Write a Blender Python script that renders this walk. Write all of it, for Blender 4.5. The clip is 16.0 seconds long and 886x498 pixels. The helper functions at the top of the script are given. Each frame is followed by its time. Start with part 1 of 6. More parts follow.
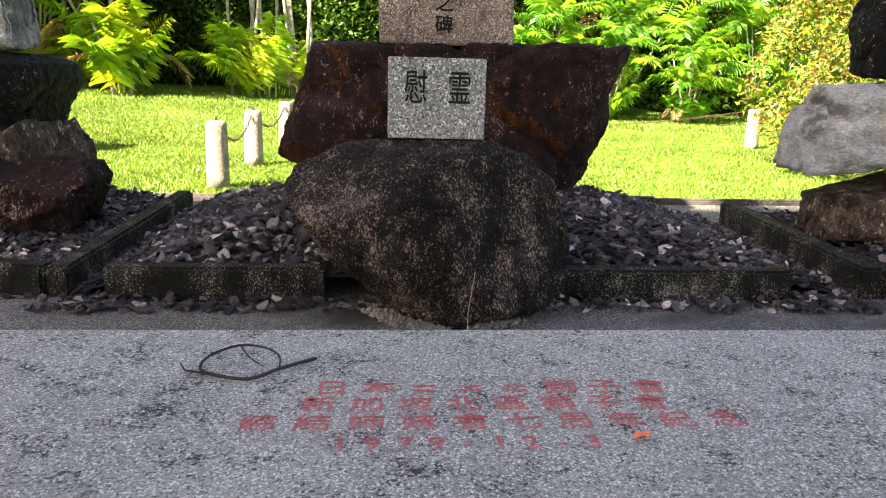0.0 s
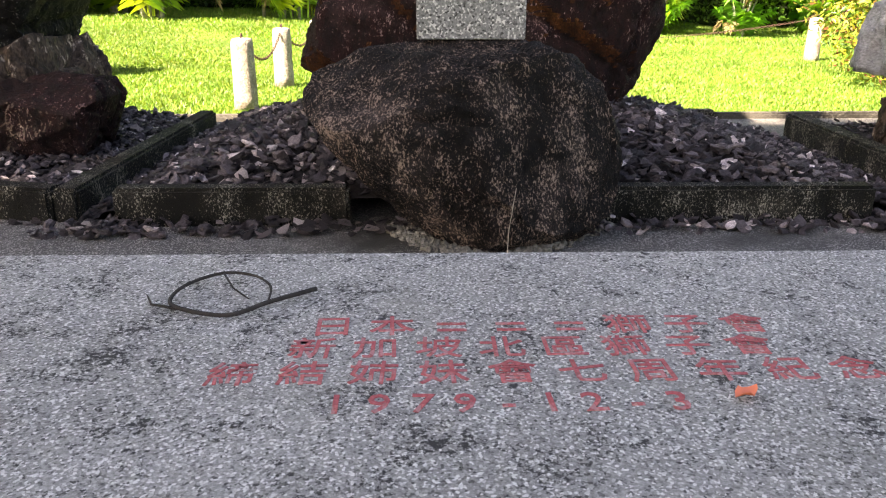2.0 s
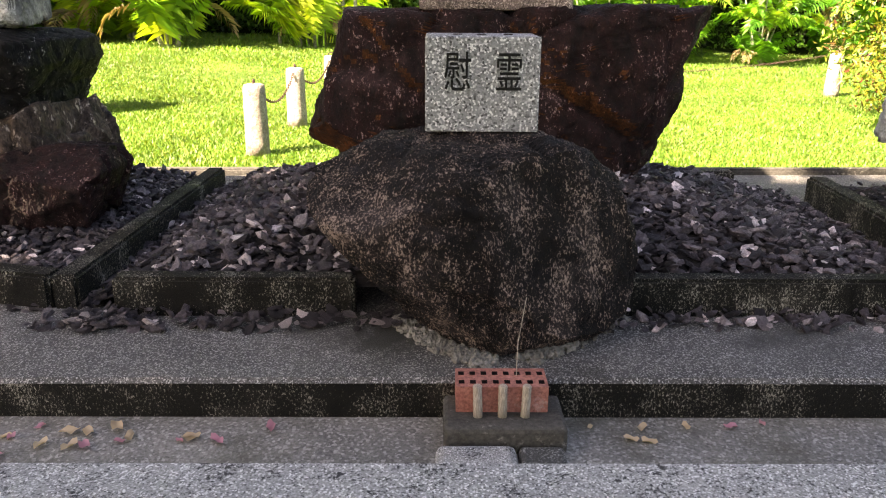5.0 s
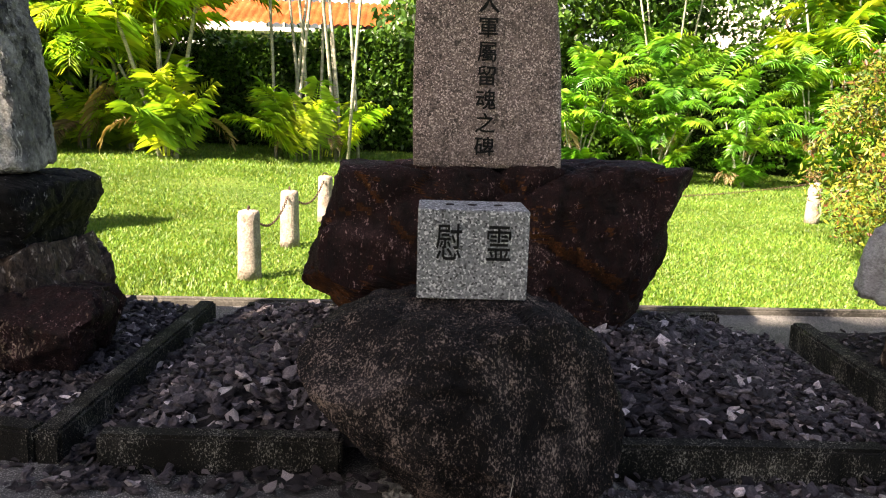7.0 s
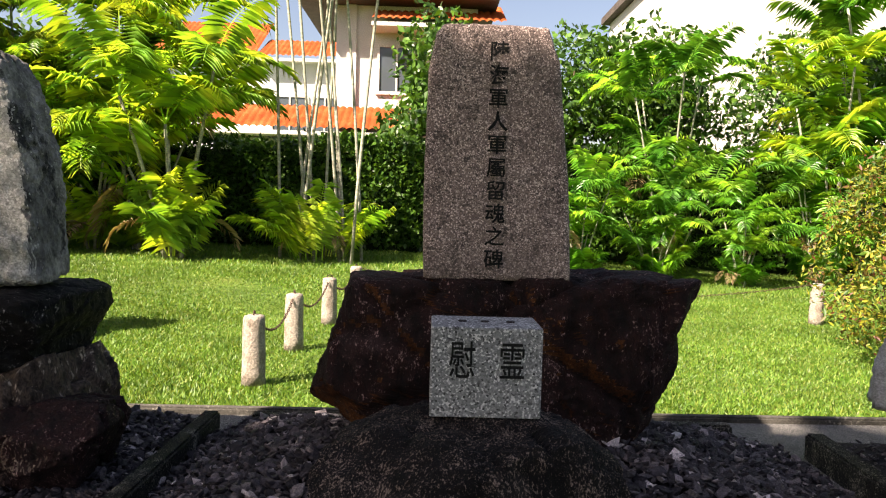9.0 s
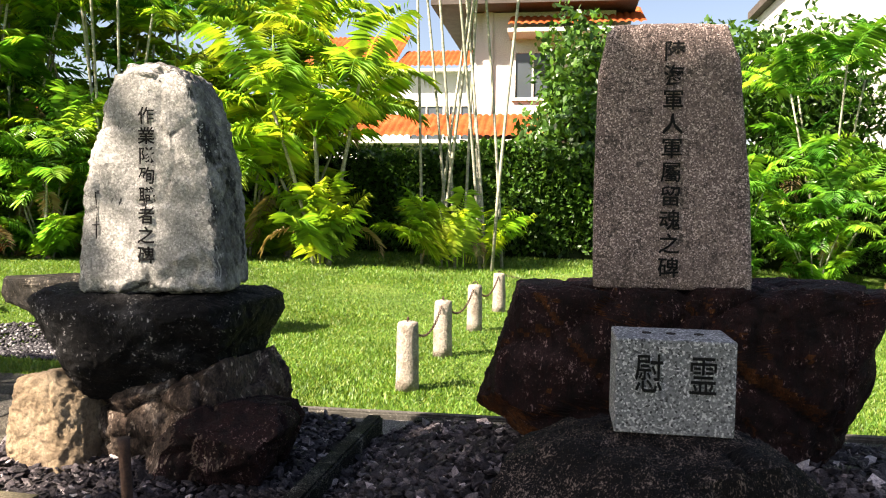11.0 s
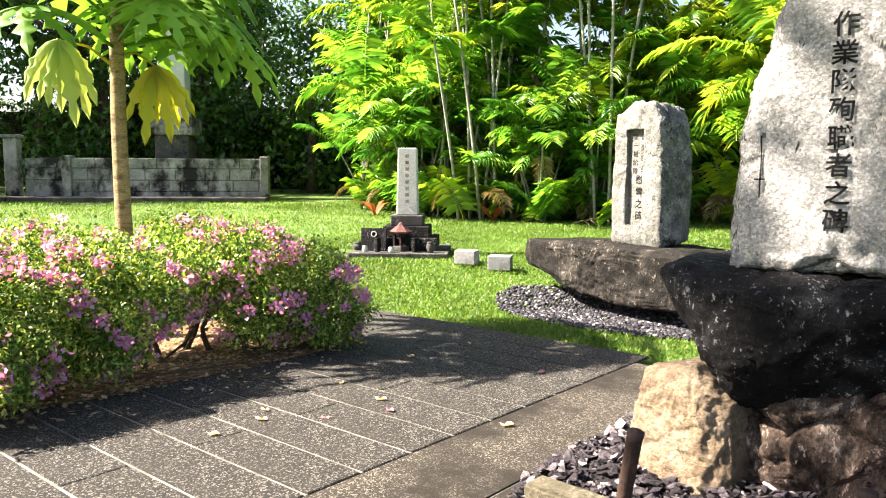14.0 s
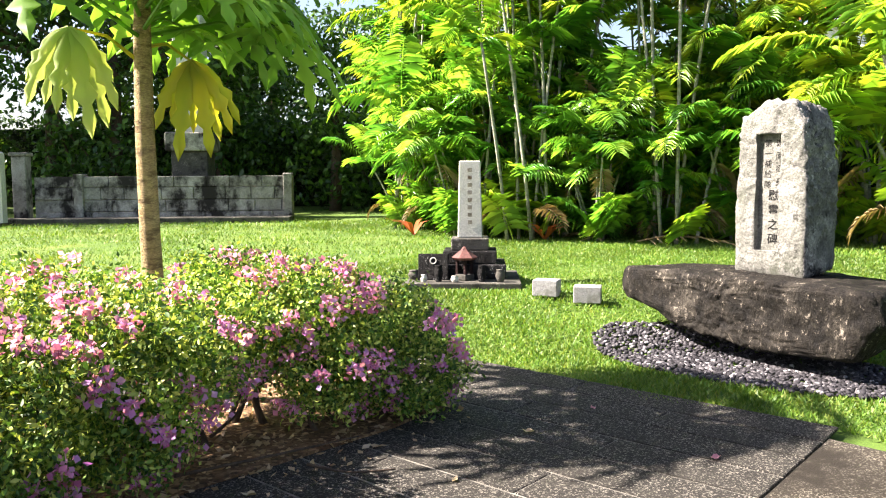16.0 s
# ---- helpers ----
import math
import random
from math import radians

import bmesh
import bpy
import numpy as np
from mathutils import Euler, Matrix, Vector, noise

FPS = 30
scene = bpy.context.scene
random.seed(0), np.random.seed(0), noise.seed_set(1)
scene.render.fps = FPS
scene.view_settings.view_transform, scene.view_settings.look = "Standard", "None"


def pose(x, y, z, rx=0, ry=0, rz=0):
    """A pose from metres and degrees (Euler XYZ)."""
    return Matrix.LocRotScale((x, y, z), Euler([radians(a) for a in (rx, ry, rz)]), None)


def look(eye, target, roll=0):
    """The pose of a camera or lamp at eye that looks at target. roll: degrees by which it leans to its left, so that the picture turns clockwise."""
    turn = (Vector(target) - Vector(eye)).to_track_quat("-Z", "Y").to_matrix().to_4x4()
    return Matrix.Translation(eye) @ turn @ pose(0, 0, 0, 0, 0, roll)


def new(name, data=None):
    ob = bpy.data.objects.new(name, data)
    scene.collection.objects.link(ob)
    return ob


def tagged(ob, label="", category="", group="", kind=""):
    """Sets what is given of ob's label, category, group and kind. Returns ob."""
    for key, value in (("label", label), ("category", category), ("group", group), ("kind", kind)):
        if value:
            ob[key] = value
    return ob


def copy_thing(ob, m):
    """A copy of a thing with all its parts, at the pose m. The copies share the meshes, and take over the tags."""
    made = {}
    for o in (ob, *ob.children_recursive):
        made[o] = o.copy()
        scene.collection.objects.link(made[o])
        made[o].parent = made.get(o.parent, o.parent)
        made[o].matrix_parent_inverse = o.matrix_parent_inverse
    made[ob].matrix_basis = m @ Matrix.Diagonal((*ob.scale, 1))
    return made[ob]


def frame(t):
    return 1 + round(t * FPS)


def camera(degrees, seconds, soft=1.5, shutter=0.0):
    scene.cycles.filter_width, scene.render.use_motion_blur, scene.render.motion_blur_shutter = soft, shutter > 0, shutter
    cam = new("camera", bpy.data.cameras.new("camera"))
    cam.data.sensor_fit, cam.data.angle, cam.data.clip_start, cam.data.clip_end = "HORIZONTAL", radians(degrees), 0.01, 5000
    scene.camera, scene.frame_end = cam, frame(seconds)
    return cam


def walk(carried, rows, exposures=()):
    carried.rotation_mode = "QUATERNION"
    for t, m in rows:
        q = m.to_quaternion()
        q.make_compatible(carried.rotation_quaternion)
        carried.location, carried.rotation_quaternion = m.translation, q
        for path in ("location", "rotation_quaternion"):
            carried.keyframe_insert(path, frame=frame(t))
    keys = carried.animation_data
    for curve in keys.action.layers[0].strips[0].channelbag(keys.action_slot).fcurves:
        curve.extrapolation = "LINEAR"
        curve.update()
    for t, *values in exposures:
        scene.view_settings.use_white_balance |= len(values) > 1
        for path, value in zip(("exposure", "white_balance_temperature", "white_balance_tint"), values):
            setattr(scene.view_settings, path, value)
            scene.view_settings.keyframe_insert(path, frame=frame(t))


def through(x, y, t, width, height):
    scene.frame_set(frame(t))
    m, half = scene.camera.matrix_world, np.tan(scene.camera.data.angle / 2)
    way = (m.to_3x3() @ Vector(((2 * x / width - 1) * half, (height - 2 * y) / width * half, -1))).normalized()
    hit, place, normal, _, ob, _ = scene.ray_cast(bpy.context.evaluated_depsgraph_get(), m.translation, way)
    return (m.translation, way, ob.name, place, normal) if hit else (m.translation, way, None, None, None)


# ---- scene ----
cam = camera(59.8, 16.0, soft=1.1)
PATH = [
    (0, (0.048, 0.179, 0.975), (0.207, 2.118, 0.507), 1.6),
    (0.5, (0.062, 0.278, 0.938), (0.181, 2.21, 0.435), 1.2),
    (1, (0.065, 0.349, 0.902), (0.148, 2.266, 0.339), 0.8),
    (1.5, (0.076, 0.393, 0.893), (0.144, 2.295, 0.277), 0.6),
    (2, (0.078, 0.42, 0.884), (0.133, 2.31, 0.232), 0.2),
    (2.5, (0.077, 0.448, 0.892), (0.123, 2.332, 0.221), 0.1),
    (3, (0.084, 0.473, 0.917), (0.126, 2.354, 0.236), 0.0),
    (3.2, (0.086, 0.487, 0.923), (0.126, 2.367, 0.24), -0.0),
    (5.3, (0.101, 0.596, 1.132), (0.11, 2.506, 0.54), 0.5),
    (5.5, (0.101, 0.608, 1.153), (0.103, 2.525, 0.581), 0.6),
    (6, (0.103, 0.627, 1.174), (0.089, 2.559, 0.659), 0.9),
    (6.5, (0.093, 0.614, 1.222), (0.102, 2.563, 0.776), 1.3),
    (7, (0.093, 0.591, 1.291), (0.136, 2.557, 0.928), 1.7),
    (7.5, (0.079, 0.568, 1.314), (0.131, 2.548, 1.038), 2.1),
    (8, (0.071, 0.568, 1.332), (0.12, 2.557, 1.131), 1.8),
    (8.2, (0.065, 0.565, 1.338), (0.113, 2.557, 1.16), 1.8),
    (10.3, (0.024, 0.633, 1.365), (-0.045, 2.63, 1.279), 0.7),
    (10.5, (-0.005, 0.626, 1.365), (-0.122, 2.621, 1.279), 0.9),
    (11, (-0.092, 0.614, 1.358), (-0.398, 2.588, 1.25), 0.9),
    (11.5, (-0.16, 0.681, 1.339), (-0.701, 2.601, 1.202), 0.6),
    (12, (-0.217, 0.798, 1.332), (-1.003, 2.63, 1.178), 0.6),
    (12.5, (-0.351, 0.889, 1.309), (-1.354, 2.611, 1.136), 1.0),
    (13, (-0.623, 0.918, 1.293), (-1.751, 2.557, 1.093), 0.8),
    (13.5, (-0.924, 0.961, 1.281), (-2.14, 2.533, 1.063), 0.1),
    (14, (-1.229, 1.089, 1.284), (-2.519, 2.603, 1.08), 0.3),
    (14.5, (-1.513, 1.199, 1.279), (-2.849, 2.675, 1.092), 0.6),
    (15, (-1.823, 1.299, 1.289), (-3.167, 2.767, 1.103), 0.2),
    (15.5, (-2.163, 1.493, 1.291), (-3.512, 2.958, 1.113), -0.1),
    (16, (-2.48, 1.628, 1.304), (-3.791, 3.129, 1.136), -0.4),
]
EXPOSURES = [(0, 3.2, 8100, 21), (3.2, 3.35, 8300, 23), (5.5, 3.25, 8400, 23), (6.5, 2.9, 8000, 23), (7.5, 2.35, 7700, 22), (8.2, 2.1, 7500, 22), (10.5, 2.0, 7500, 20), (11.5, 2.5, 7100, 18), (12.5, 2.5, 7100, 18), (14, 2.7, 6800, 18), (16, 2.6, 6700, 20)]
walk(cam, [(t, look(eye, target, roll)) for t, eye, target, roll in PATH], EXPOSURES)

# ---- world and sun ----
SUN_EL, SUN_AZ = 44.0, 231.0
world = bpy.data.worlds.new("world")
scene.world = world
world.use_nodes = True
wn = world.node_tree
sky = wn.nodes.new("ShaderNodeTexSky")
sky.sky_type, sky.sun_disc = "NISHITA", False
sky.sun_elevation, sky.sun_rotation = radians(SUN_EL), radians(SUN_AZ)
sky.air_density, sky.dust_density = 1.0, 2.0
wn.links.new(sky.outputs[0], wn.nodes["Background"].inputs[0])
wn.nodes["Background"].inputs[1].default_value = 0.05
sun = new("sun", bpy.data.lights.new("sun", "SUN"))
sun.data.energy, sun.data.angle, sun.data.color = 5.0, radians(0.9), (1.0, 0.94, 0.82)
sd = Vector((math.sin(radians(SUN_AZ)) * math.cos(radians(SUN_EL)), math.cos(radians(SUN_AZ)) * math.cos(radians(SUN_EL)), math.sin(radians(SUN_EL))))
sun.matrix_world = look(sd * 60, (0, 0, 0))


# ---- materials ----
def nodes_of(name):
    m = bpy.data.materials.new(name)
    m.use_nodes = True
    return m, m.node_tree.nodes, m.node_tree.links


def rgba(c):
    return (c[0], c[1], c[2], 1.0)


def noise_node(n, l, vec, scale, detail=4.0, rough=0.6):
    t = n.new("ShaderNodeTexNoise")
    t.inputs["Scale"].default_value, t.inputs["Detail"].default_value, t.inputs["Roughness"].default_value = scale, detail, rough
    l.new(vec, t.inputs["Vector"])
    return t.outputs["Fac"]


def ramp_node(n, l, fac, stops):
    r = n.new("ShaderNodeValToRGB")
    e = r.color_ramp.elements
    while len(e) < len(stops):
        e.new(0.5)
    for k, (p, c) in enumerate(stops):
        e[k].position, e[k].color = p, rgba(c)
    l.new(fac, r.inputs[0])
    return r.outputs[0]


def mix_node(n, l, fac, a, b, mode="MIX"):
    m = n.new("ShaderNodeMix")
    m.data_type, m.blend_type = "RGBA", mode
    if isinstance(fac, float):
        m.inputs[0].default_value = fac
    else:
        l.new(fac, m.inputs[0])
    for k, v in ((6, a), (7, b)):
        if isinstance(v, tuple):
            m.inputs[k].default_value = rgba(v)
        else:
            l.new(v, m.inputs[k])
    return m.outputs[2]


def mineral(name, cols, big=2.0, fine=60.0, speck=0.0, speck_cols=((0.02, 0.02, 0.02), (0.7, 0.7, 0.7)), speck_amt=0.5, rough=0.85,
            bump=0.3, bump_scale=40.0, stain=None, stain_scale=1.2, stain_at=(0.5, 0.62), vary=False, stretch=(1, 1, 1), fleck=None, fleck_scale=45.0, fleck_at=(0.54, 0.66), spec=0.28):
    """Stone, concrete and the like: patches of cols, a fine grain, crystals of the size 1/speck, and stains."""
    m, n, l = nodes_of(name)
    tc = n.new("ShaderNodeTexCoord").outputs["Object"]
    mp = n.new("ShaderNodeMapping")
    mp.inputs["Scale"].default_value = stretch
    l.new(tc, mp.inputs["Vector"])
    v = mp.outputs[0]
    k = len(cols)
    col = ramp_node(n, l, noise_node(n, l, v, big, 8.0, 0.65), [(0.32 + 0.36 * i / max(1, k - 1), c) for i, c in enumerate(cols)])
    g = ramp_node(n, l, noise_node(n, l, v, fine, 3.0, 0.7), [(0.3, (0.55, 0.55, 0.55)), (0.7, (1.35, 1.35, 1.35))])
    col = mix_node(n, l, 1.0, col, g, "MULTIPLY")
    if speck:
        vo = n.new("ShaderNodeTexVoronoi")
        vo.inputs["Scale"].default_value = speck
        l.new(v, vo.inputs["Vector"])
        sp = n.new("ShaderNodeSeparateColor")
        l.new(vo.outputs["Color"], sp.inputs[0])
        dark = ramp_node(n, l, sp.outputs[0], [(0.0, (1, 1, 1)), (0.28, (0, 0, 0))])
        light = ramp_node(n, l, sp.outputs[1], [(0.7, (0, 0, 0)), (0.95, (1, 1, 1))])
        f1 = mix_node(n, l, speck_amt, (0, 0, 0), dark)
        f2 = mix_node(n, l, speck_amt, (0, 0, 0), light)
        col = mix_node(n, l, f1, col, speck_cols[0])
        col = mix_node(n, l, f2, col, speck_cols[1])
    if fleck:
        patch = noise_node(n, l, v, fleck_scale * 0.12, 3.0, 0.6)
        ff = n.new("ShaderNodeMath")
        ff.operation = "MULTIPLY_ADD"
        l.new(patch, ff.inputs[0])
        ff.inputs[1].default_value = 0.55
        l.new(noise_node(n, l, v, fleck_scale, 5.0, 0.75), ff.inputs[2])
        fo = n.new("ShaderNodeMath")
        fo.operation = "SUBTRACT"
        l.new(ff.outputs[0], fo.inputs[0])
        fo.inputs[1].default_value = 0.275
        col = mix_node(n, l, ramp_node(n, l, fo.outputs[0], [(fleck_at[0], (0, 0, 0)), (fleck_at[1], (1, 1, 1))]), col, fleck)
    if stain:
        f = ramp_node(n, l, noise_node(n, l, v, stain_scale, 9.0, 0.7), [(stain_at[0], (0, 0, 0)), (stain_at[1], (1, 1, 1))])
        col = mix_node(n, l, f, col, stain)
    if vary:
        oi = n.new("ShaderNodeObjectInfo").outputs["Random"]
        ri = n.new("ShaderNodeNewGeometry").outputs["Random Per Island"]
        ad = n.new("ShaderNodeMath")
        ad.operation = "ADD"
        l.new(oi, ad.inputs[0]), l.new(ri, ad.inputs[1])
        fr = n.new("ShaderNodeMath")
        fr.operation = "FRACT"
        l.new(ad.outputs[0], fr.inputs[0])
        col = mix_node(n, l, 1.0, col, ramp_node(n, l, fr.outputs[0], [(0.0, (0.2, 0.19, 0.21)), (0.6, (0.6, 0.57, 0.62)), (0.84, (1.3, 1.24, 1.26)), (0.94, (2.6, 2.5, 2.4)), (1.0, (6.5, 6.4, 6.1))]), "MULTIPLY")
    b = n["Principled BSDF"]
    l.new(col, b.inputs["Base Color"])
    b.inputs["Roughness"].default_value = rough
    b.inputs["Specular IOR Level"].default_value = spec
    bp = n.new("ShaderNodeBump")
    bp.inputs["Strength"].default_value, bp.inputs["Distance"].default_value = bump, 0.02
    l.new(noise_node(n, l, v, bump_scale, 6.0, 0.7), bp.inputs["Height"])
    l.new(bp.outputs[0], b.inputs["Normal"])
    return m


def stone(name, deep, base, fleck, scale, at, worn, rough=0.7, spec=0.16):
    """Weathered rough rock: dark mottles, worn paler patches, a crust of small flecks that clusters and runs downwards, and a pitted relief."""
    m, n, l = nodes_of(name)
    tc = n.new("ShaderNodeTexCoord").outputs["Object"]
    mp = n.new("ShaderNodeMapping")
    mp.inputs["Scale"].default_value = (1, 1, 0.55)
    l.new(tc, mp.inputs["Vector"])
    v = mp.outputs[0]

    def math_node(op, a, b):
        k = n.new("ShaderNodeMath")
        k.operation = op
        for i, q in enumerate((a, b)):
            if isinstance(q, float):
                k.inputs[i].default_value = q
            else:
                l.new(q, k.inputs[i])
        return k.outputs[0]
    grain = noise_node(n, l, v, scale, 6.0, 0.8)
    broad = noise_node(n, l, tc, 3.4, 6.0, 0.7)
    mid = noise_node(n, l, v, 13.0, 5.0, 0.7)
    col = ramp_node(n, l, mid, [(0.36, deep), (0.62, base)])
    col = mix_node(n, l, ramp_node(n, l, broad, [(0.53, (0, 0, 0)), (0.68, (0.75, 0.75, 0.75))]), col, worn)
    fine = ramp_node(n, l, noise_node(n, l, v, scale * 3.0, 3.0, 0.7), [(0.32, (0.35, 0.35, 0.35)), (0.68, (1.7, 1.7, 1.7))])
    col = mix_node(n, l, 1.0, col, fine, "MULTIPLY")
    where = math_node("ADD", math_node("MULTIPLY", math_node("SUBTRACT", mid, 0.5), 0.35), math_node("MULTIPLY", math_node("SUBTRACT", broad, 0.5), 0.25))
    crust = math_node("ADD", grain, where)
    col = mix_node(n, l, ramp_node(n, l, crust, [(at, (0, 0, 0)), (at + 0.055, (1, 1, 1))]), col, fleck)
    b = n["Principled BSDF"]
    l.new(col, b.inputs["Base Color"])
    l.new(ramp_node(n, l, mid, [(0.3, (rough - 0.2,) * 3), (0.7, (min(1.0, rough + 0.2),) * 3)]), b.inputs["Roughness"])
    b.inputs["Specular IOR Level"].default_value = spec
    bp = n.new("ShaderNodeBump")
    bp.inputs["Strength"].default_value, bp.inputs["Distance"].default_value = 1.0, 0.03
    l.new(math_node("ADD", math_node("MULTIPLY", grain, 0.45), mid), bp.inputs["Height"])
    l.new(bp.outputs[0], b.inputs["Normal"])
    return m


def leafy(name, cols, through=0.35, rough=0.5, gloss=0.4, place=0.0):
    """Leaves: a colour for each leaf, with light shining through."""
    m, n, l = nodes_of(name)
    g = n.new("ShaderNodeNewGeometry")
    k = len(cols)
    if place:
        col = ramp_node(n, l, noise_node(n, l, g.outputs["Position"], place, 2.0), [(0.34 + 0.3 * i / max(1, k - 1), c) for i, c in enumerate(cols)])
        col = mix_node(n, l, 1.0, col, ramp_node(n, l, g.outputs["Random Per Island"], [(0.0, (0.5, 0.55, 0.5)), (1.0, (1.35, 1.3, 1.3))]), "MULTIPLY")
    else:
        col = ramp_node(n, l, g.outputs["Random Per Island"], [(i / max(1, k - 1), c) for i, c in enumerate(cols)])
    big = ramp_node(n, l, noise_node(n, l, g.outputs["Position"], 0.9, 3.0), [(0.3, (0.7, 0.7, 0.7)), (0.7, (1.25, 1.25, 1.25))])
    col = mix_node(n, l, 1.0, col, big, "MULTIPLY")
    b = n["Principled BSDF"]
    l.new(col, b.inputs["Base Color"])
    b.inputs["Roughness"].default_value = rough
    b.inputs["Specular IOR Level"].default_value = gloss
    t = n.new("ShaderNodeBsdfTranslucent")
    warm = mix_node(n, l, 1.0, col, (1.25, 1.15, 0.55), "MULTIPLY")
    l.new(warm, t.inputs["Color"])
    x = n.new("ShaderNodeMixShader")
    x.inputs[0].default_value = through
    l.new(b.outputs[0], x.inputs[1]), l.new(t.outputs[0], x.inputs[2])
    l.new(x.outputs[0], n["Material Output"].inputs[0])
    return m


M = {}
M["lawn"] = mineral("lawn_soil", [(0.05, 0.10, 0.016), (0.085, 0.15, 0.022), (0.12, 0.165, 0.03)], 1.2, 90.0, bump=0.6, bump_scale=120.0, rough=0.95, stain=(0.22, 0.17, 0.08), stain_scale=0.9, stain_at=(0.66, 0.8))
M["grass"] = leafy("grass_blades", [(0.05, 0.125, 0.014), (0.085, 0.19, 0.02), (0.125, 0.235, 0.026), (0.20, 0.25, 0.05)], 0.35)
M["slab"] = mineral("grey_granite_slab", [(0.28, 0.28, 0.272), (0.40, 0.396, 0.383)], 3.0, 280.0, 400.0, ((0.012, 0.012, 0.013), (0.85, 0.85, 0.83)), 0.8, 0.7, 0.6, 240.0, fleck=(0.035, 0.035, 0.037), fleck_scale=150.0, fleck_at=(0.575, 0.63), stain=(0.27, 0.27, 0.235), stain_scale=2.0, stain_at=(0.54, 0.75))
M["red_paint"] = mineral("faded_red_paint", [(0.36, 0.07, 0.08), (0.46, 0.13, 0.13)], 20.0, 200.0, 170.0, ((0.2, 0.1, 0.1), (0.5, 0.35, 0.35)), 0.4, 0.7, 0.2)
M["concrete"] = mineral("dark_damp_concrete", [(0.03, 0.03, 0.029), (0.10, 0.099, 0.094)], 2.6, 190.0, 300.0, ((0.008, 0.008, 0.008), (0.5, 0.49, 0.46)), 0.75, 0.6, 0.45, 130.0, stain=(0.035, 0.035, 0.03), stain_scale=1.8, stain_at=(0.5, 0.64))
M["concrete_low"] = mineral("rough_grey_concrete", [(0.13, 0.127, 0.118), (0.24, 0.232, 0.21)], 2.5, 110.0, 140.0, ((0.05, 0.05, 0.05), (0.55, 0.54, 0.5)), 0.45, 0.8, 0.4, 120.0, stain=(0.07, 0.066, 0.046), stain_scale=1.8, stain_at=(0.5, 0.66))
M["moss_dark"] = stone("mossy_dark_concrete", (0.003, 0.003, 0.002), (0.015, 0.0145, 0.011), (0.38, 0.36, 0.30), 170.0, 0.565, (0.045, 0.042, 0.034))
M["kerb"] = mineral("grey_kerb_concrete", [(0.045, 0.043, 0.037), (0.10, 0.095, 0.082)], 3.0, 90.0, rough=0.85, bump=0.45, fleck=(0.27, 0.26, 0.22), fleck_scale=40.0, fleck_at=(0.58, 0.7), stain=(0.02, 0.02, 0.016), stain_scale=3.0)
M["paver"] = mineral("exposed_aggregate_paving", [(0.015, 0.0138, 0.0115), (0.029, 0.0265, 0.022)], 1.6, 160.0, 150.0, ((0.008, 0.008, 0.008), (0.30, 0.28, 0.24)), 0.65, 0.8, 0.6, 150.0, stain=(0.022, 0.02, 0.016), stain_scale=0.8, stain_at=(0.48, 0.66))
M["kerb_worn"] = mineral("worn_tan_kerb", [(0.055, 0.048, 0.03), (0.11, 0.096, 0.062), (0.17, 0.15, 0.105)], 5.0, 80.0, rough=0.9, bump=0.5, fleck=(0.05, 0.045, 0.03), fleck_scale=34.0, fleck_at=(0.55, 0.66), stain=(0.06, 0.055, 0.03), stain_scale=3.0)
M["joint"] = mineral("pale_mortar_joint", [(0.10, 0.095, 0.08), (0.24, 0.23, 0.2)], 6.0, 120.0, rough=0.9)
M["strip"] = mineral("smooth_concrete_strip", [(0.018, 0.0145, 0.01), (0.04, 0.033, 0.023)], 2.2, 140.0, 170.0, ((0.012, 0.012, 0.01), (0.36, 0.33, 0.27)), 0.5, 0.85, 0.4, 100.0, stain=(0.015, 0.012, 0.008), stain_scale=1.8, stain_at=(0.45, 0.6))
M["granite_pink"] = mineral("pinkish_granite", [(0.155, 0.112, 0.104), (0.22, 0.165, 0.15)], 2.5, 200.0, 230.0, ((0.014, 0.012, 0.012), (0.66, 0.53, 0.49)), 0.95, 0.85, 0.4, 150.0, fleck=(0.045, 0.035, 0.033), fleck_scale=80.0, fleck_at=(0.54, 0.63), stain=(0.12, 0.09, 0.083), stain_scale=1.6, stain_at=(0.5, 0.75))
M["granite_grey"] = mineral("fine_grey_granite", [(0.15, 0.157, 0.162), (0.21, 0.215, 0.22)], 4.0, 160.0, 170.0, ((0.015, 0.015, 0.017), (0.6, 0.6, 0.6)), 0.9, 0.7, 0.2, 160.0)
M["stone_white"] = mineral("weathered_white_stone", [(0.25, 0.243, 0.225), (0.34, 0.332, 0.31), (0.43, 0.42, 0.395)], 3.0, 80.0, 150.0, ((0.12, 0.12, 0.12), (0.75, 0.74, 0.7)), 0.5, 0.85, 0.8, 35.0, fleck=(0.16, 0.155, 0.14), fleck_scale=24.0, fleck_at=(0.64, 0.76), stain=(0.24, 0.235, 0.21), stain_scale=2.2, stain_at=(0.58, 0.7))
M["panel_stone"] = mineral("smooth_grey_panel", [(0.22, 0.22, 0.225), (0.32, 0.32, 0.32)], 4.0, 90.0, rough=0.8, bump=0.3, stain=(0.15, 0.15, 0.14), stain_scale=4.0)
# rough undressed flanks, with the dark of the unlit side put into the colour
M["stone_side"] = mineral("shaded_rough_flank", [(0.05, 0.05, 0.048), (0.15, 0.147, 0.14), (0.34, 0.33, 0.31)], 6.0, 60.0, rough=0.9, bump=1.0, bump_scale=24.0, fleck=(0.45, 0.44, 0.42), fleck_scale=26.0, fleck_at=(0.6, 0.72), stain=(0.02, 0.02, 0.02), stain_scale=5.5, stain_at=(0.54, 0.62))
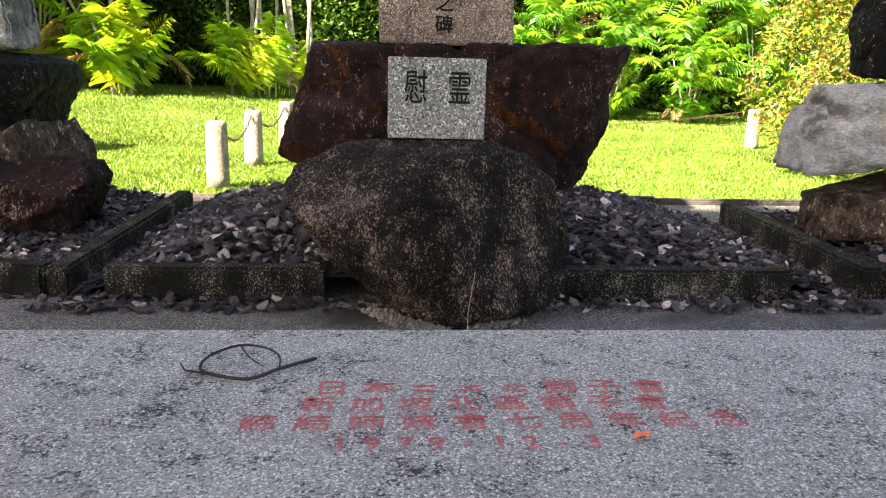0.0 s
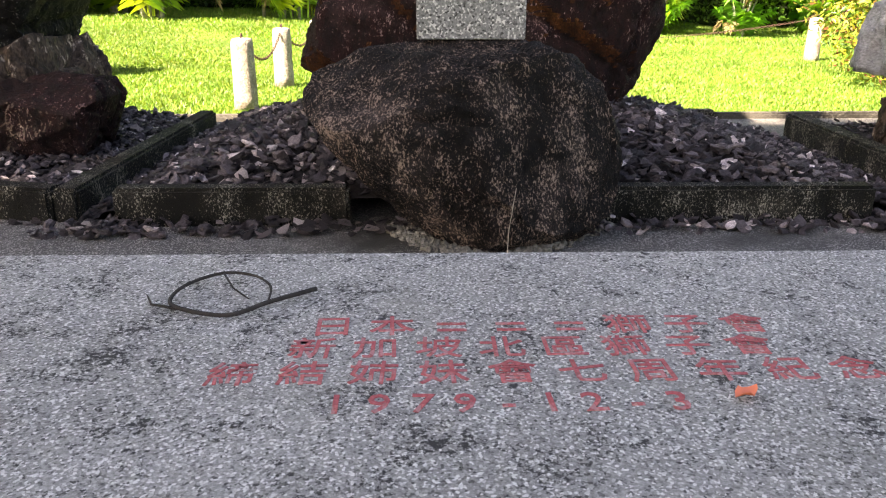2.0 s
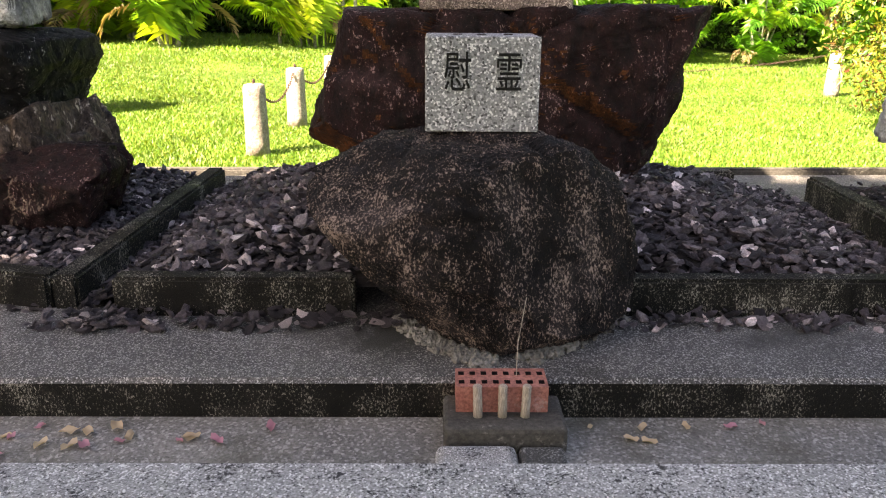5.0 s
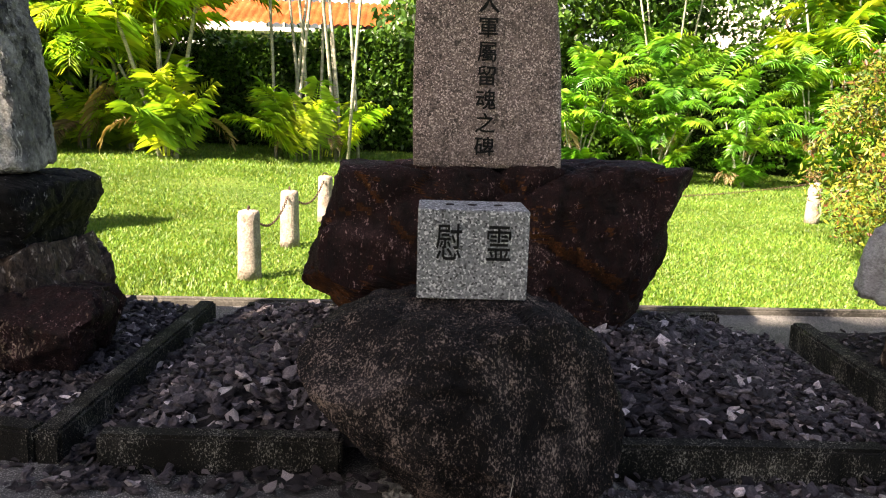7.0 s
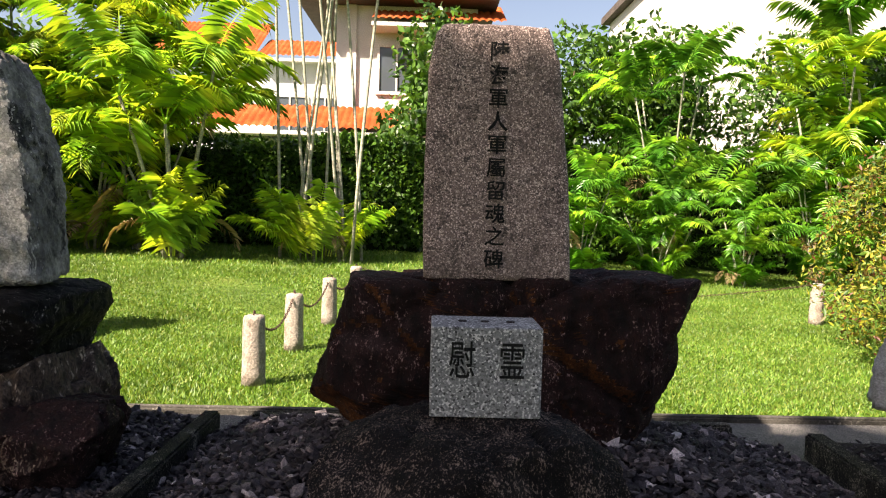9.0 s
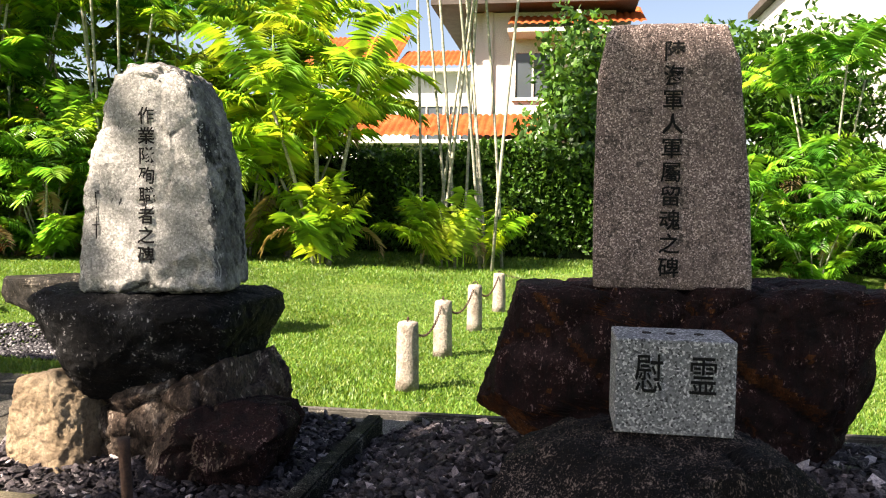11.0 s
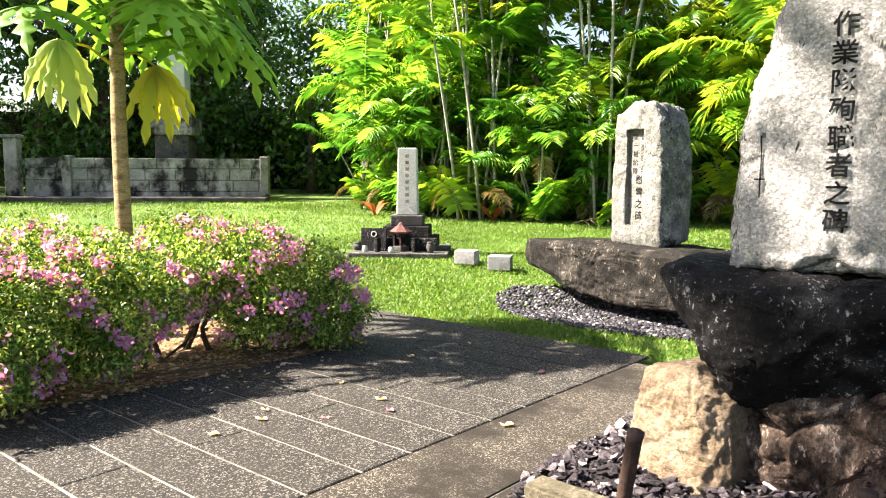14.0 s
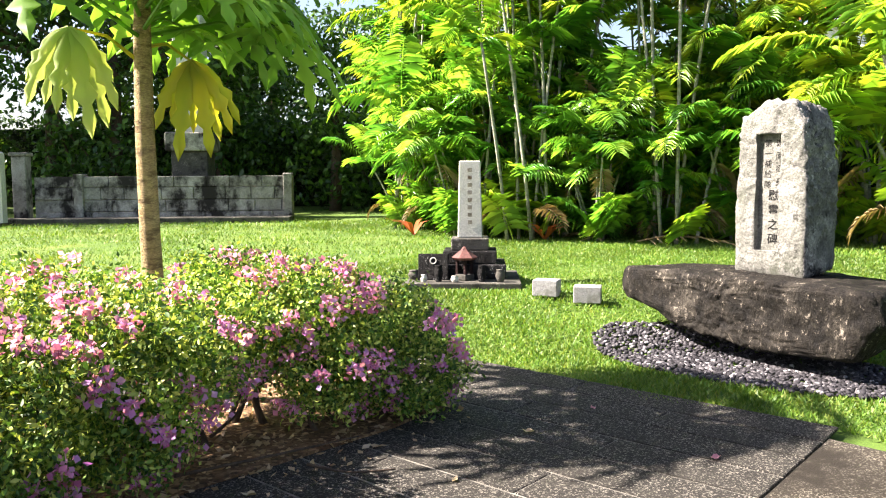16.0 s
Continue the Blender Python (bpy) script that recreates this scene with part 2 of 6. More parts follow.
M["rock_dark"] = stone("dark_flecked_boulder", (0.002, 0.0016, 0.0016), (0.014, 0.010, 0.009), (0.36, 0.27, 0.22), 150.0, 0.555, (0.05, 0.039, 0.037))
M["rock_red"] = stone("dark_maroon_rock", (0.0035, 0.0015, 0.0015), (0.024, 0.0095, 0.009), (0.38, 0.25, 0.23), 85.0, 0.60, (0.05, 0.026, 0.026))
M["rock_rust"] = stone("rust_brown_rock", (0.012, 0.004, 0.002), (0.08, 0.028, 0.009), (0.30, 0.15, 0.065), 55.0, 0.61, (0.12, 0.048, 0.016))
M["rock_black"] = stone("black_weathered_rock", (0.0015, 0.0015, 0.0015), (0.008, 0.0076, 0.008), (0.46, 0.45, 0.44), 70.0, 0.61, (0.05, 0.05, 0.052))
M["stone_grey"] = mineral("weathered_grey_stone", [(0.09, 0.093, 0.08), (0.18, 0.18, 0.162), (0.30, 0.295, 0.275)], 5.0, 60.0, rough=0.88, bump=1.0, bump_scale=22.0, fleck=(0.055, 0.056, 0.048), fleck_scale=20.0, fleck_at=(0.55, 0.66), stain=(0.075, 0.082, 0.062), stain_scale=3.2, stain_at=(0.52, 0.66))
M["rock_plinth"] = stone("stained_flat_rock", (0.003, 0.0026, 0.0022), (0.02, 0.0175, 0.014), (0.22, 0.195, 0.16), 36.0, 0.60, (0.06, 0.053, 0.043))
M["rock_brown"] = stone("brown_weathered_rock", (0.012, 0.008, 0.006), (0.12, 0.085, 0.065), (0.5, 0.4, 0.32), 34.0, 0.575, (0.30, 0.235, 0.19))
M["rock_beige"] = mineral("beige_rough_rock", [(0.14, 0.10, 0.06), (0.26, 0.195, 0.125), (0.35, 0.275, 0.19)], 6.0, 60.0, rough=0.9, bump=1.0, bump_scale=40.0, stain=(0.12, 0.085, 0.055), stain_scale=4.0)
M["rock_grey"] = mineral("pale_grey_rock", [(0.20, 0.205, 0.21), (0.33, 0.335, 0.34), (0.46, 0.46, 0.45)], 3.5, 60.0, rough=0.85, bump=0.9, bump_scale=18.0, stain=(0.09, 0.09, 0.09), stain_scale=3.0, stretch=(1, 1, 2))
M["gravel"] = mineral("dark_purplish_gravel", [(0.065, 0.057, 0.063), (0.18, 0.162, 0.168)], 30.0, 160.0, rough=0.6, bump=1.0, bump_scale=90.0, vary=True)
M["gravel_bed"] = mineral("gravel_bed", [(0.012, 0.010, 0.010), (0.03, 0.026, 0.025)], 9.0, 60.0, rough=0.95, bump=0.9, bump_scale=50.0)
M["pebble"] = mineral("grey_pebbles", [(0.035, 0.035, 0.04), (0.09, 0.09, 0.095)], 20.0, 120.0, rough=0.8, vary=True)
M["white_stone"] = mineral("white_painted_concrete", [(0.48, 0.47, 0.44), (0.6, 0.59, 0.55)], 5.0, 90.0, rough=0.85, bump=0.3, stain=(0.34, 0.3, 0.24), stain_scale=5.0, stain_at=(0.58, 0.72))
M["post"] = mineral("worn_white_post", [(0.16, 0.125, 0.095), (0.30, 0.265, 0.22), (0.40, 0.37, 0.33)], 6.0, 60.0, rough=0.9, bump=0.8, bump_scale=30.0, stain=(0.13, 0.09, 0.06), stain_scale=6.0, stain_at=(0.54, 0.64))
M["ink"] = mineral("black_inscription", [(0.006, 0.006, 0.0065), (0.016, 0.016, 0.016)], 15.0, 90.0, rough=0.9, spec=0.1)
M["rust"] = mineral("rusty_iron", [(0.03, 0.018, 0.014), (0.09, 0.05, 0.035)], 12.0, 80.0, rough=0.75, bump=0.5)
M["brick"] = mineral("red_clay_brick", [(0.28, 0.10, 0.075), (0.40, 0.17, 0.13)], 9.0, 120.0, rough=0.9, bump=0.4, stain=(0.5, 0.36, 0.32), stain_scale=14.0, stain_at=(0.58, 0.72))
M["terracotta"] = mineral("dull_red_stone", [(0.11, 0.045, 0.04), (0.17, 0.075, 0.065)], 9.0, 80.0, rough=0.85, stain=(0.05, 0.03, 0.028), stain_scale=8.0)
# near-black colour standing in for the shade inside holes
M["hole"] = mineral("hollow_shade", [(0.012, 0.008, 0.008), (0.02, 0.014, 0.012)], 9.0, 60.0, rough=1.0)
M["old_wood"] = mineral("weathered_peg", [(0.30, 0.25, 0.19), (0.44, 0.39, 0.32)], 8.0, 60.0, rough=0.9, bump=0.5, stretch=(6, 6, 1))
M["block_wall"] = mineral("stained_stone_wall", [(0.16, 0.15, 0.13), (0.40, 0.39, 0.355)], 2.6, 60.0, rough=0.9, bump=0.4, stain=(0.02, 0.018, 0.016), stain_scale=1.5, stain_at=(0.46, 0.57), stretch=(1, 1, 0.8))
M["plaster"] = mineral("white_house_plaster", [(0.5, 0.485, 0.45), (0.6, 0.585, 0.55)], 0.5, 30.0, rough=0.9, bump=0.1)
M["plaster_grey"] = mineral("pale_grey_plaster", [(0.55, 0.56, 0.58), (0.62, 0.63, 0.65)], 0.5, 30.0, rough=0.9, bump=0.1)
M["roof"] = mineral("orange_clay_tiles", [(0.22, 0.042, 0.012), (0.30, 0.065, 0.018), (0.36, 0.10, 0.035)], 1.5, 30.0, rough=0.9, bump=0.3, spec=0.12)
M["eave"] = mineral("dark_timber_eave", [(0.05, 0.04, 0.035), (0.09, 0.075, 0.065)], 3.0, 40.0, rough=0.8)
M["bark_pale"] = mineral("pale_ringed_stem", [(0.16, 0.17, 0.115), (0.29, 0.29, 0.225), (0.40, 0.39, 0.34)], 3.0, 40.0, rough=0.85, bump=0.3, stretch=(1, 1, 6))
M["bark_papaya"] = mineral("papaya_bark", [(0.26, 0.19, 0.09), (0.42, 0.32, 0.17)], 5.0, 50.0, rough=0.9, bump=0.7, bump_scale=30.0, stretch=(1, 1, 3), stain=(0.14, 0.095, 0.05), stain_scale=8.0)
M["bark_dark"] = mineral("dark_bark", [(0.05, 0.035, 0.025), (0.12, 0.085, 0.06)], 6.0, 60.0, rough=0.95, bump=0.7, stretch=(1, 1, 0.3))
M["soil"] = mineral("leaf_littered_soil", [(0.07, 0.04, 0.022), (0.15, 0.085, 0.04), (0.26, 0.16, 0.08)], 7.0, 60.0, 45.0, ((0.03, 0.02, 0.012), (0.5, 0.34, 0.18)), 0.7, 0.95, 0.9, 60.0)
M["palm"] = leafy("palm_fronds", [(0.15, 0.36, 0.04), (0.25, 0.50, 0.055), (0.40, 0.62, 0.065), (0.60, 0.72, 0.09)], 0.52, 0.34, 0.5, 1.7)
M["palm_dark"] = leafy("deep_green_fronds", [(0.06, 0.24, 0.034), (0.12, 0.36, 0.048), (0.21, 0.48, 0.065), (0.36, 0.60, 0.09)], 0.52, 0.3, 0.5, 1.5)
M["dead_frond"] = leafy("dry_fronds", [(0.22, 0.15, 0.07), (0.34, 0.26, 0.14), (0.42, 0.34, 0.2)], 0.25, 0.8)
M["hedge"] = leafy("hedge_leaves", [(0.02, 0.06, 0.01), (0.04, 0.11, 0.014), (0.09, 0.2, 0.022)], 0.25, 0.4)
M["tree"] = leafy("tree_leaves", [(0.03, 0.085, 0.012), (0.07, 0.17, 0.02), (0.14, 0.27, 0.03)], 0.35, 0.45)
M["shade_core"] = mineral("foliage_inner_shade", [(0.008, 0.014, 0.005), (0.018, 0.03, 0.01)], 2.0, 20.0, rough=1.0)
M["croton"] = leafy("yellow_croton_leaves", [(0.03, 0.08, 0.012), (0.06, 0.14, 0.018), (0.15, 0.22, 0.025), (0.32, 0.30, 0.03), (0.10, 0.10, 0.018), (0.12, 0.03, 0.018)], 0.3)
M["bougain"] = leafy("bougainvillea_leaves", [(0.025, 0.075, 0.013), (0.075, 0.18, 0.024), (0.26, 0.40, 0.055), (0.58, 0.64, 0.17)], 0.3)
M["bract"] = leafy("pink_bracts", [(0.52, 0.15, 0.42), (0.62, 0.26, 0.60), (0.74, 0.44, 0.80), (0.60, 0.20, 0.42)], 0.45)
M["papaya"] = leafy("papaya_leaves", [(0.07, 0.21, 0.025), (0.15, 0.33, 0.045), (0.22, 0.4, 0.06)], 0.5)
M["papaya_pale"] = leafy("pale_green_papaya_leaf", [(0.34, 0.44, 0.12), (0.45, 0.54, 0.2)], 0.35)
M["papaya_old"] = leafy("yellowing_papaya_leaves", [(0.34, 0.36, 0.03), (0.48, 0.44, 0.05)], 0.5)
M["bromeliad"] = leafy("red_bromeliad", [(0.42, 0.07, 0.03), (0.5, 0.15, 0.05)], 0.3)
M["petal"] = leafy("fallen_petals", [(0.45, 0.16, 0.28), (0.5, 0.24, 0.3)], 0.3)
M["petal_tan"] = leafy("dry_petals", [(0.30, 0.19, 0.10), (0.44, 0.32, 0.19), (0.58, 0.46, 0.32)], 0.3)
M["orange_petal"] = leafy("orange_petal", [(0.7, 0.16, 0.09), (0.75, 0.2, 0.1)], 0.2)
M["twig"] = mineral("dark_twig", [(0.02, 0.018, 0.016), (0.04, 0.034, 0.03)], 20.0, 90.0, rough=0.8)


def glass_material():
    m, n, l = nodes_of("dark_window_glass")
    b = n["Principled BSDF"]
    b.inputs["Base Color"].default_value, b.inputs["Roughness"].default_value = (0.06, 0.075, 0.09, 1), 0.08
    return m


M["glass"] = glass_material()


# ---- building helpers ----
def mesh_of(bm, name, smooth=False):
    me = bpy.data.meshes.new(name)
    bm.normal_update()
    bm.to_mesh(me)
    bm.free()
    if smooth:
        me.polygons.foreach_set("use_smooth", [True] * len(me.polygons))
    return me


def part(name, bm, material, parent=None, label="", smooth=False):
    """One mesh object from a bmesh or a mesh, under a thing or a part."""
    me = mesh_of(bm, name, smooth) if isinstance(bm, bmesh.types.BMesh) else bm
    if not me.materials:
        me.materials.append(M[material])
    ob = new(name, me)
    if parent:
        ob.parent = parent
    if label:
        ob["label"] = label
    return ob


def thing(name, label, category, at=(0, 0, 0), rz=0.0, group="", kind=""):
    e = new(name)
    e.empty_display_size = 0.1
    e.matrix_basis = pose(*at, 0, 0, rz)
    return tagged(e, label, category, group, kind)


def box(bm, x0, x1, y0, y1, z0, z1, bevel=0.0, seg=2):
    r = bmesh.ops.create_cube(bm, size=1.0, matrix=Matrix.Translation(((x0 + x1) / 2, (y0 + y1) / 2, (z0 + z1) / 2)) @ Matrix.Diagonal((x1 - x0, y1 - y0, z1 - z0, 1)))
    if bevel:
        edges = list({e for v in r["verts"] for e in v.link_edges})
        bmesh.ops.bevel(bm, geom=edges, offset=bevel, segments=seg, affect="EDGES", profile=0.5)
    return bm


def boxed(x0, x1, y0, y1, z0, z1, bevel=0.0, seg=2):
    return box(bmesh.new(), x0, x1, y0, y1, z0, z1, bevel, seg)


def tube(bm, points, radii, sides=8, caps=True):
    """A round limb along points, with its radius at each."""
    rings = []
    for k, p in enumerate(points):
        p = Vector(p)
        a = Vector(points[max(0, k - 1)])
        b = Vector(points[min(len(points) - 1, k + 1)])
        d = (b - a).normalized()
        side = d.orthogonal().normalized() if k == 0 else (rings[-1][1] - d * rings[-1][1].dot(d)).normalized()
        up = d.cross(side)
        rr = radii[k] if isinstance(radii, (list, tuple)) else radii
        rings.append(([bm.verts.new(p + (side * math.cos(2 * math.pi * i / sides) + up * math.sin(2 * math.pi * i / sides)) * rr) for i in range(sides)], side))
    for (r0, _), (r1, _) in zip(rings, rings[1:]):
        for i in range(sides):
            bm.faces.new((r0[i], r0[(i + 1) % sides], r1[(i + 1) % sides], r1[i]))
    if caps:
        bm.faces.new(rings[0][0][::-1])
        bm.faces.new(rings[-1][0])
    return bm


def curved(points, n=5):
    """A smooth line through the points."""
    p = [Vector(q) for q in points]
    out = []
    for i in range(len(p) - 1):
        a, b, c, d = p[max(0, i - 1)], p[i], p[i + 1], p[min(len(p) - 1, i + 2)]
        for k in range(n):
            t = k / n
            out.append(0.5 * ((2 * b) + (c - a) * t + (2 * a - 5 * b + 4 * c - d) * t * t + (3 * b - a - 3 * c + d) * t ** 3))
    return out + [p[-1]]


def fbm(p, octaves=4, gain=0.5):
    s, a = 0.0, 1.0
    for _ in range(octaves):
        s += a * noise.noise(p)
        p, a = p * 2.03 + Vector((3.1, 1.7, 4.4)), a * gain
    return s


def rock_mesh(name, outline, depth, power=4.0, rough=0.05, facet=0.05, cells=2.6, seed=0, lean=0.0, back=0.85, grid=56, cuts=(), pit=0.011, dressed=False):
    """A rock whose front outline is the star-shaped polygon of (u, z) round its middle. cuts: planes (normal, distance) at which it is broken off. power: 2 is round, 10 has a flat face. back: how far its rear narrows."""
    rng = random.Random(seed)
    cu = sum(p[0] for p in outline) / len(outline)
    cz = sum(p[1] for p in outline) / len(outline)
    pol = [(p[0] - cu, p[1] - cz) for p in outline]

    def reach(ang):
        dx, dz = math.cos(ang), math.sin(ang)
        best = 0.02
        for (ax, az), (bx, bz) in zip(pol, pol[1:] + pol[:1]):
            ex, ez = bx - ax, bz - az
            den = dx * ez - dz * ex
            if abs(den) < 1e-9:
                continue
            t = (ax * ez - az * ex) / den
            s = (ax * dz - az * dx) / den
            if t > 0 and -1e-6 <= s <= 1 + 1e-6:
                best = max(best, t)
        return best
    table = [reach(2 * math.pi * k / 720) for k in range(720)]
    size = max(table)
    bm = bmesh.new()
    bmesh.ops.create_cube(bm, size=2.0)
    bmesh.ops.subdivide_edges(bm, edges=list(bm.edges), cuts=grid, use_grid_fill=True)
    off = Vector((rng.uniform(0, 50), rng.uniform(0, 50), rng.uniform(0, 50)))
    for v in bm.verts:
        a, b, c = v.co
        rho, ang = max(abs(a), abs(c)), math.atan2(c, a)
        k = ang / (2 * math.pi) * 720 % 720
        i = int(k)
        r = table[i] * (1 - (k - i)) + table[(i + 1) % 720] * (k - i)
        norm = (rho ** power + abs(b) ** power) ** (1 / power)
        rho, b = rho / norm, b / norm
        narrow = 1.0 - (1.0 - back) * (b + 1) / 2
        p = Vector((cu + r * rho * narrow * math.cos(ang), depth / 2 * b, cz + r * rho * narrow * math.sin(ang)))
        q = Vector((p.x, p.y * 1.2, p.z)) / size
        dist, near = noise.voronoi(q * cells + off)
        h = Vector((noise.noise(near[0] * 9.7), noise.noise(near[0] * 9.7 + Vector((31, 0, 0))), noise.noise(near[0] * 9.7 + Vector((0, 47, 0)))))
        tilt = h.x * 0.6 + (q * cells + off - near[0]).dot(h) * 1.3
        push = size * ((0.15 if dressed and b < -0.9 else 1.0) * pit * fbm(q * 17.0 + off, 3, 0.75) + rough * fbm(q * 1.6 + off, 3) + rough * 0.4 * fbm(q * 8.0 + off, 4, 0.65) + facet * tilt - facet * 0.8 * max(0.0, 0.12 - (dist[1] - dist[0])) / 0.12)
        d = Vector((math.cos(ang) * rho ** 3, b * abs(b) ** 2, math.sin(ang) * rho ** 3)).normalized()
        p += d * push
        p.y += lean * (p.z - cz)
        for nrm, far in cuts:
            nv = Vector(nrm).normalized()
            over = nv.dot(p) - far - size * 0.03 * fbm(q * 3.2 + off * 2, 4, 0.6)
            if over > 0:
                p -= nv * over * 0.94
        v.co = p
    return mesh_of(bm, name, True)


def leaf_arrays(pos, size, rng, aspect=2.2, droop=0.3, aim=None, spread=1.0):
    """Leaves as bent diamonds: pos (n, 3), lengths (n). aim: a direction for each."""
    n = len(pos)
    d = rng.normal(size=(n, 3)) * spread
    if aim is not None:
        d += aim
    d[:, 2] -= droop * np.linalg.norm(d, axis=1)
    d /= np.linalg.norm(d, axis=1)[:, None] + 1e-9
    u = np.cross(d, rng.normal(size=(n, 3)))
    u /= np.linalg.norm(u, axis=1)[:, None] + 1e-9
    w = np.cross(d, u)
    L = size[:, None]
    W = L / aspect
    v = np.stack([pos, pos + d * L * 0.5 + u * W * 0.5 + w * L * 0.08, pos + d * L, pos + d * L * 0.5 - u * W * 0.5 + w * L * 0.08], 1).reshape(-1, 3)
    f = np.arange(n * 4).reshape(-1, 4)
    f = np.concatenate([f[:, [0, 1, 2]], f[:, [0, 2, 3]]])
    return v, f


def raw_mesh(name, v, f):
    me = bpy.data.meshes.new(name)
    v, f = np.asarray(v, np.float32), np.asarray(f, np.int32)
    k = f.shape[1]
    me.vertices.add(len(v))
    me.vertices.foreach_set("co", v.ravel())
    me.loops.add(f.size)
    me.loops.foreach_set("vertex_index", f.ravel())
    me.polygons.add(len(f))
    me.polygons.foreach_set("loop_start", np.arange(0, f.size, k, dtype=np.int32))
    me.update(calc_edges=True)
    return me


def leaves(name, pos, size, seed, material, parent=None, label="", **kw):
    rng = np.random.default_rng(seed)
    pos = np.asarray(pos, float)
    sz = size * rng.uniform(0.6, 1.3, len(pos))
    if kw.get("aim") is not None:
        kw["aim"] = np.broadcast_to(np.asarray(kw["aim"], float), pos.shape)
    v, f = leaf_arrays(pos, sz, rng, **kw)
    return part(name, raw_mesh(name, v, f), material, parent, label)


def blob_points(rng, n, centre, radii, shell=0.55):
    d = rng.normal(size=(n, 3))
    d /= np.linalg.norm(d, axis=1)[:, None]
    r = shell + (1 - shell) * rng.uniform(0, 1, n) ** 0.5
    bump = 1 + 0.22 * np.sin(d[:, 0] * 5 + centre[0]) * np.cos(d[:, 2] * 4 + d[:, 1] * 3 + centre[1])
    return np.asarray(centre) + d * (r * bump)[:, None] * np.asarray(radii)


def lettering(name, text, size, material, m, parent=None, depth=0.004, thick=0.0, label=""):
    cu = bpy.data.curves.new(name, "FONT")
    cu.body, cu.size, cu.extrude, cu.offset = text, size, depth, thick
    cu.align_x, cu.align_y, cu.resolution_u = "CENTER", "CENTER", 2
    ob = bpy.data.objects.new(name, cu)
    scene.collection.objects.link(ob)
    bpy.context.view_layer.update()
    me = bpy.data.meshes.new_from_object(ob.evaluated_get(bpy.context.evaluated_depsgraph_get()))
    bpy.data.objects.remove(ob)
    me.materials.clear()
    o = part(name, me, material, parent, label)
    o.matrix_basis = m
    return o


def height(x, y):
    """The ground: level round the monuments, rising gently towards the far side of the lawn."""
    s = -0.55 * x + 0.6 * y
    return min(max(0.0, 0.3 * (s - 7.0)), 0.3) + max(0.0, 0.03 * (s - 8.7)) if s < 24 else 0.76


# ---- ground ----
def ground_sheet():
    xs = np.concatenate([[-900, -300, -120, -60], np.arange(-40, 26, 0.5), [30, 60, 120, 300, 900]])
    ys = np.concatenate([[-900, -300, -100, -40], np.arange(-20, 40.5, 0.5), [60, 120, 300, 900]])
    v = [(x, y, height(x, y) - 0.03 + 0.008 * noise.noise(Vector((x * 0.9, y * 0.9, 0)))) for y in ys for x in xs]
    w = len(xs)
    f = [(j * w + i, j * w + i + 1, (j + 1) * w + i + 1, (j + 1) * w + i) for j in range(len(ys) - 1) for i in range(w - 1)]
    return raw_mesh("ground", v, f)


ground = part("ground", ground_sheet(), "lawn")
tagged(ground, "sunlit green lawn that rises gently at one side", "ground", kind="structure")


def on_lawn(x, y):
    if y < 5.12 and x > -3.0:
        return False
    if x <= -3.0 and y < 5.9 + 0.1 * math.sin(x * 3) and x > -6.9 + 0.15 * math.sin(y * 4):
        return False
    if x <= -6.9 and y < 1.0:
        return False
    if ((x + 4.4) / 1.15) ** 2 + ((y - 7.15) / 0.62) ** 2 < 1:
        return False
    if -8.5 < x < -7.2 and 6.75 < y < 7.6 and (x + 8.5) < (y - 6.4):
        return False
    return True


def grass(name, n, x0, x1, y0, y1, tall, seed, dens):
    rng = np.random.default_rng(seed)
    x, y = rng.uniform(x0, x1, n), y0 + (y1 - y0) * rng.uniform(0, 1, n) ** dens
    keep = np.array([on_lawn(a, b) for a, b in zip(x, y)])
    x, y = x[keep], y[keep]
    z = np.array([height(a, b) for a, b in zip(x, y)]) - 0.012
    n = len(x)
    lush = np.array([0.75 + 0.5 * noise.noise(Vector((a * 0.8, b * 0.8, 7))) for a, b in zip(x, y)])
    hgt = tall * rng.uniform(0.5, 1.3, n) * lush
    ang = rng.uniform(0, 2 * math.pi, n)
    wid = hgt * 0.16 + 0.003
    lean = rng.normal(size=(n, 2)) * hgt[:, None] * 0.55
    b0 = np.stack([x - np.cos(ang) * wid, y - np.sin(ang) * wid, z], 1)
    b1 = np.stack([x + np.cos(ang) * wid, y + np.sin(ang) * wid, z], 1)
    tip = np.stack([x + lean[:, 0], y + lean[:, 1], z + hgt], 1)
    v = np.stack([b0, b1, tip], 1).reshape(-1, 3)
    ob = part(name, raw_mesh(name, v, np.arange(n * 3).reshape(-1, 3)), "grass")
    return tagged(ob, "short bright green lawn grass in the sun", "grass", kind="stuff")


grass("grass", 430000, -9.5, 6.5, 5.0, 12.5, 0.036, 1, 1.35)
grass("grass", 110000, -15, 10, 11.0, 17.5, 0.055, 2, 1.0)
grass("grass", 40000, -22, -9, 3.0, 13.0, 0.05, 3, 1.0)


# ---- paving and the monument terrace ----
def sheet(name, pts, z0, z1, material, label, bevel=0.0):
    """A flat slab over the polygon pts."""
    bm = bmesh.new()
    lo = [bm.verts.new((x, y, z0)) for x, y in pts]
    hi = [bm.verts.new((x, y, z1)) for x, y in pts]
    bm.faces.new(hi)
    bm.faces.new(lo[::-1])
    for i in range(len(pts)):
        j = (i + 1) % len(pts)
        bm.faces.new((lo[i], lo[j], hi[j], hi[i]))
    ob = part(name, bm, material)
    return tagged(ob, label, name, kind="structure")


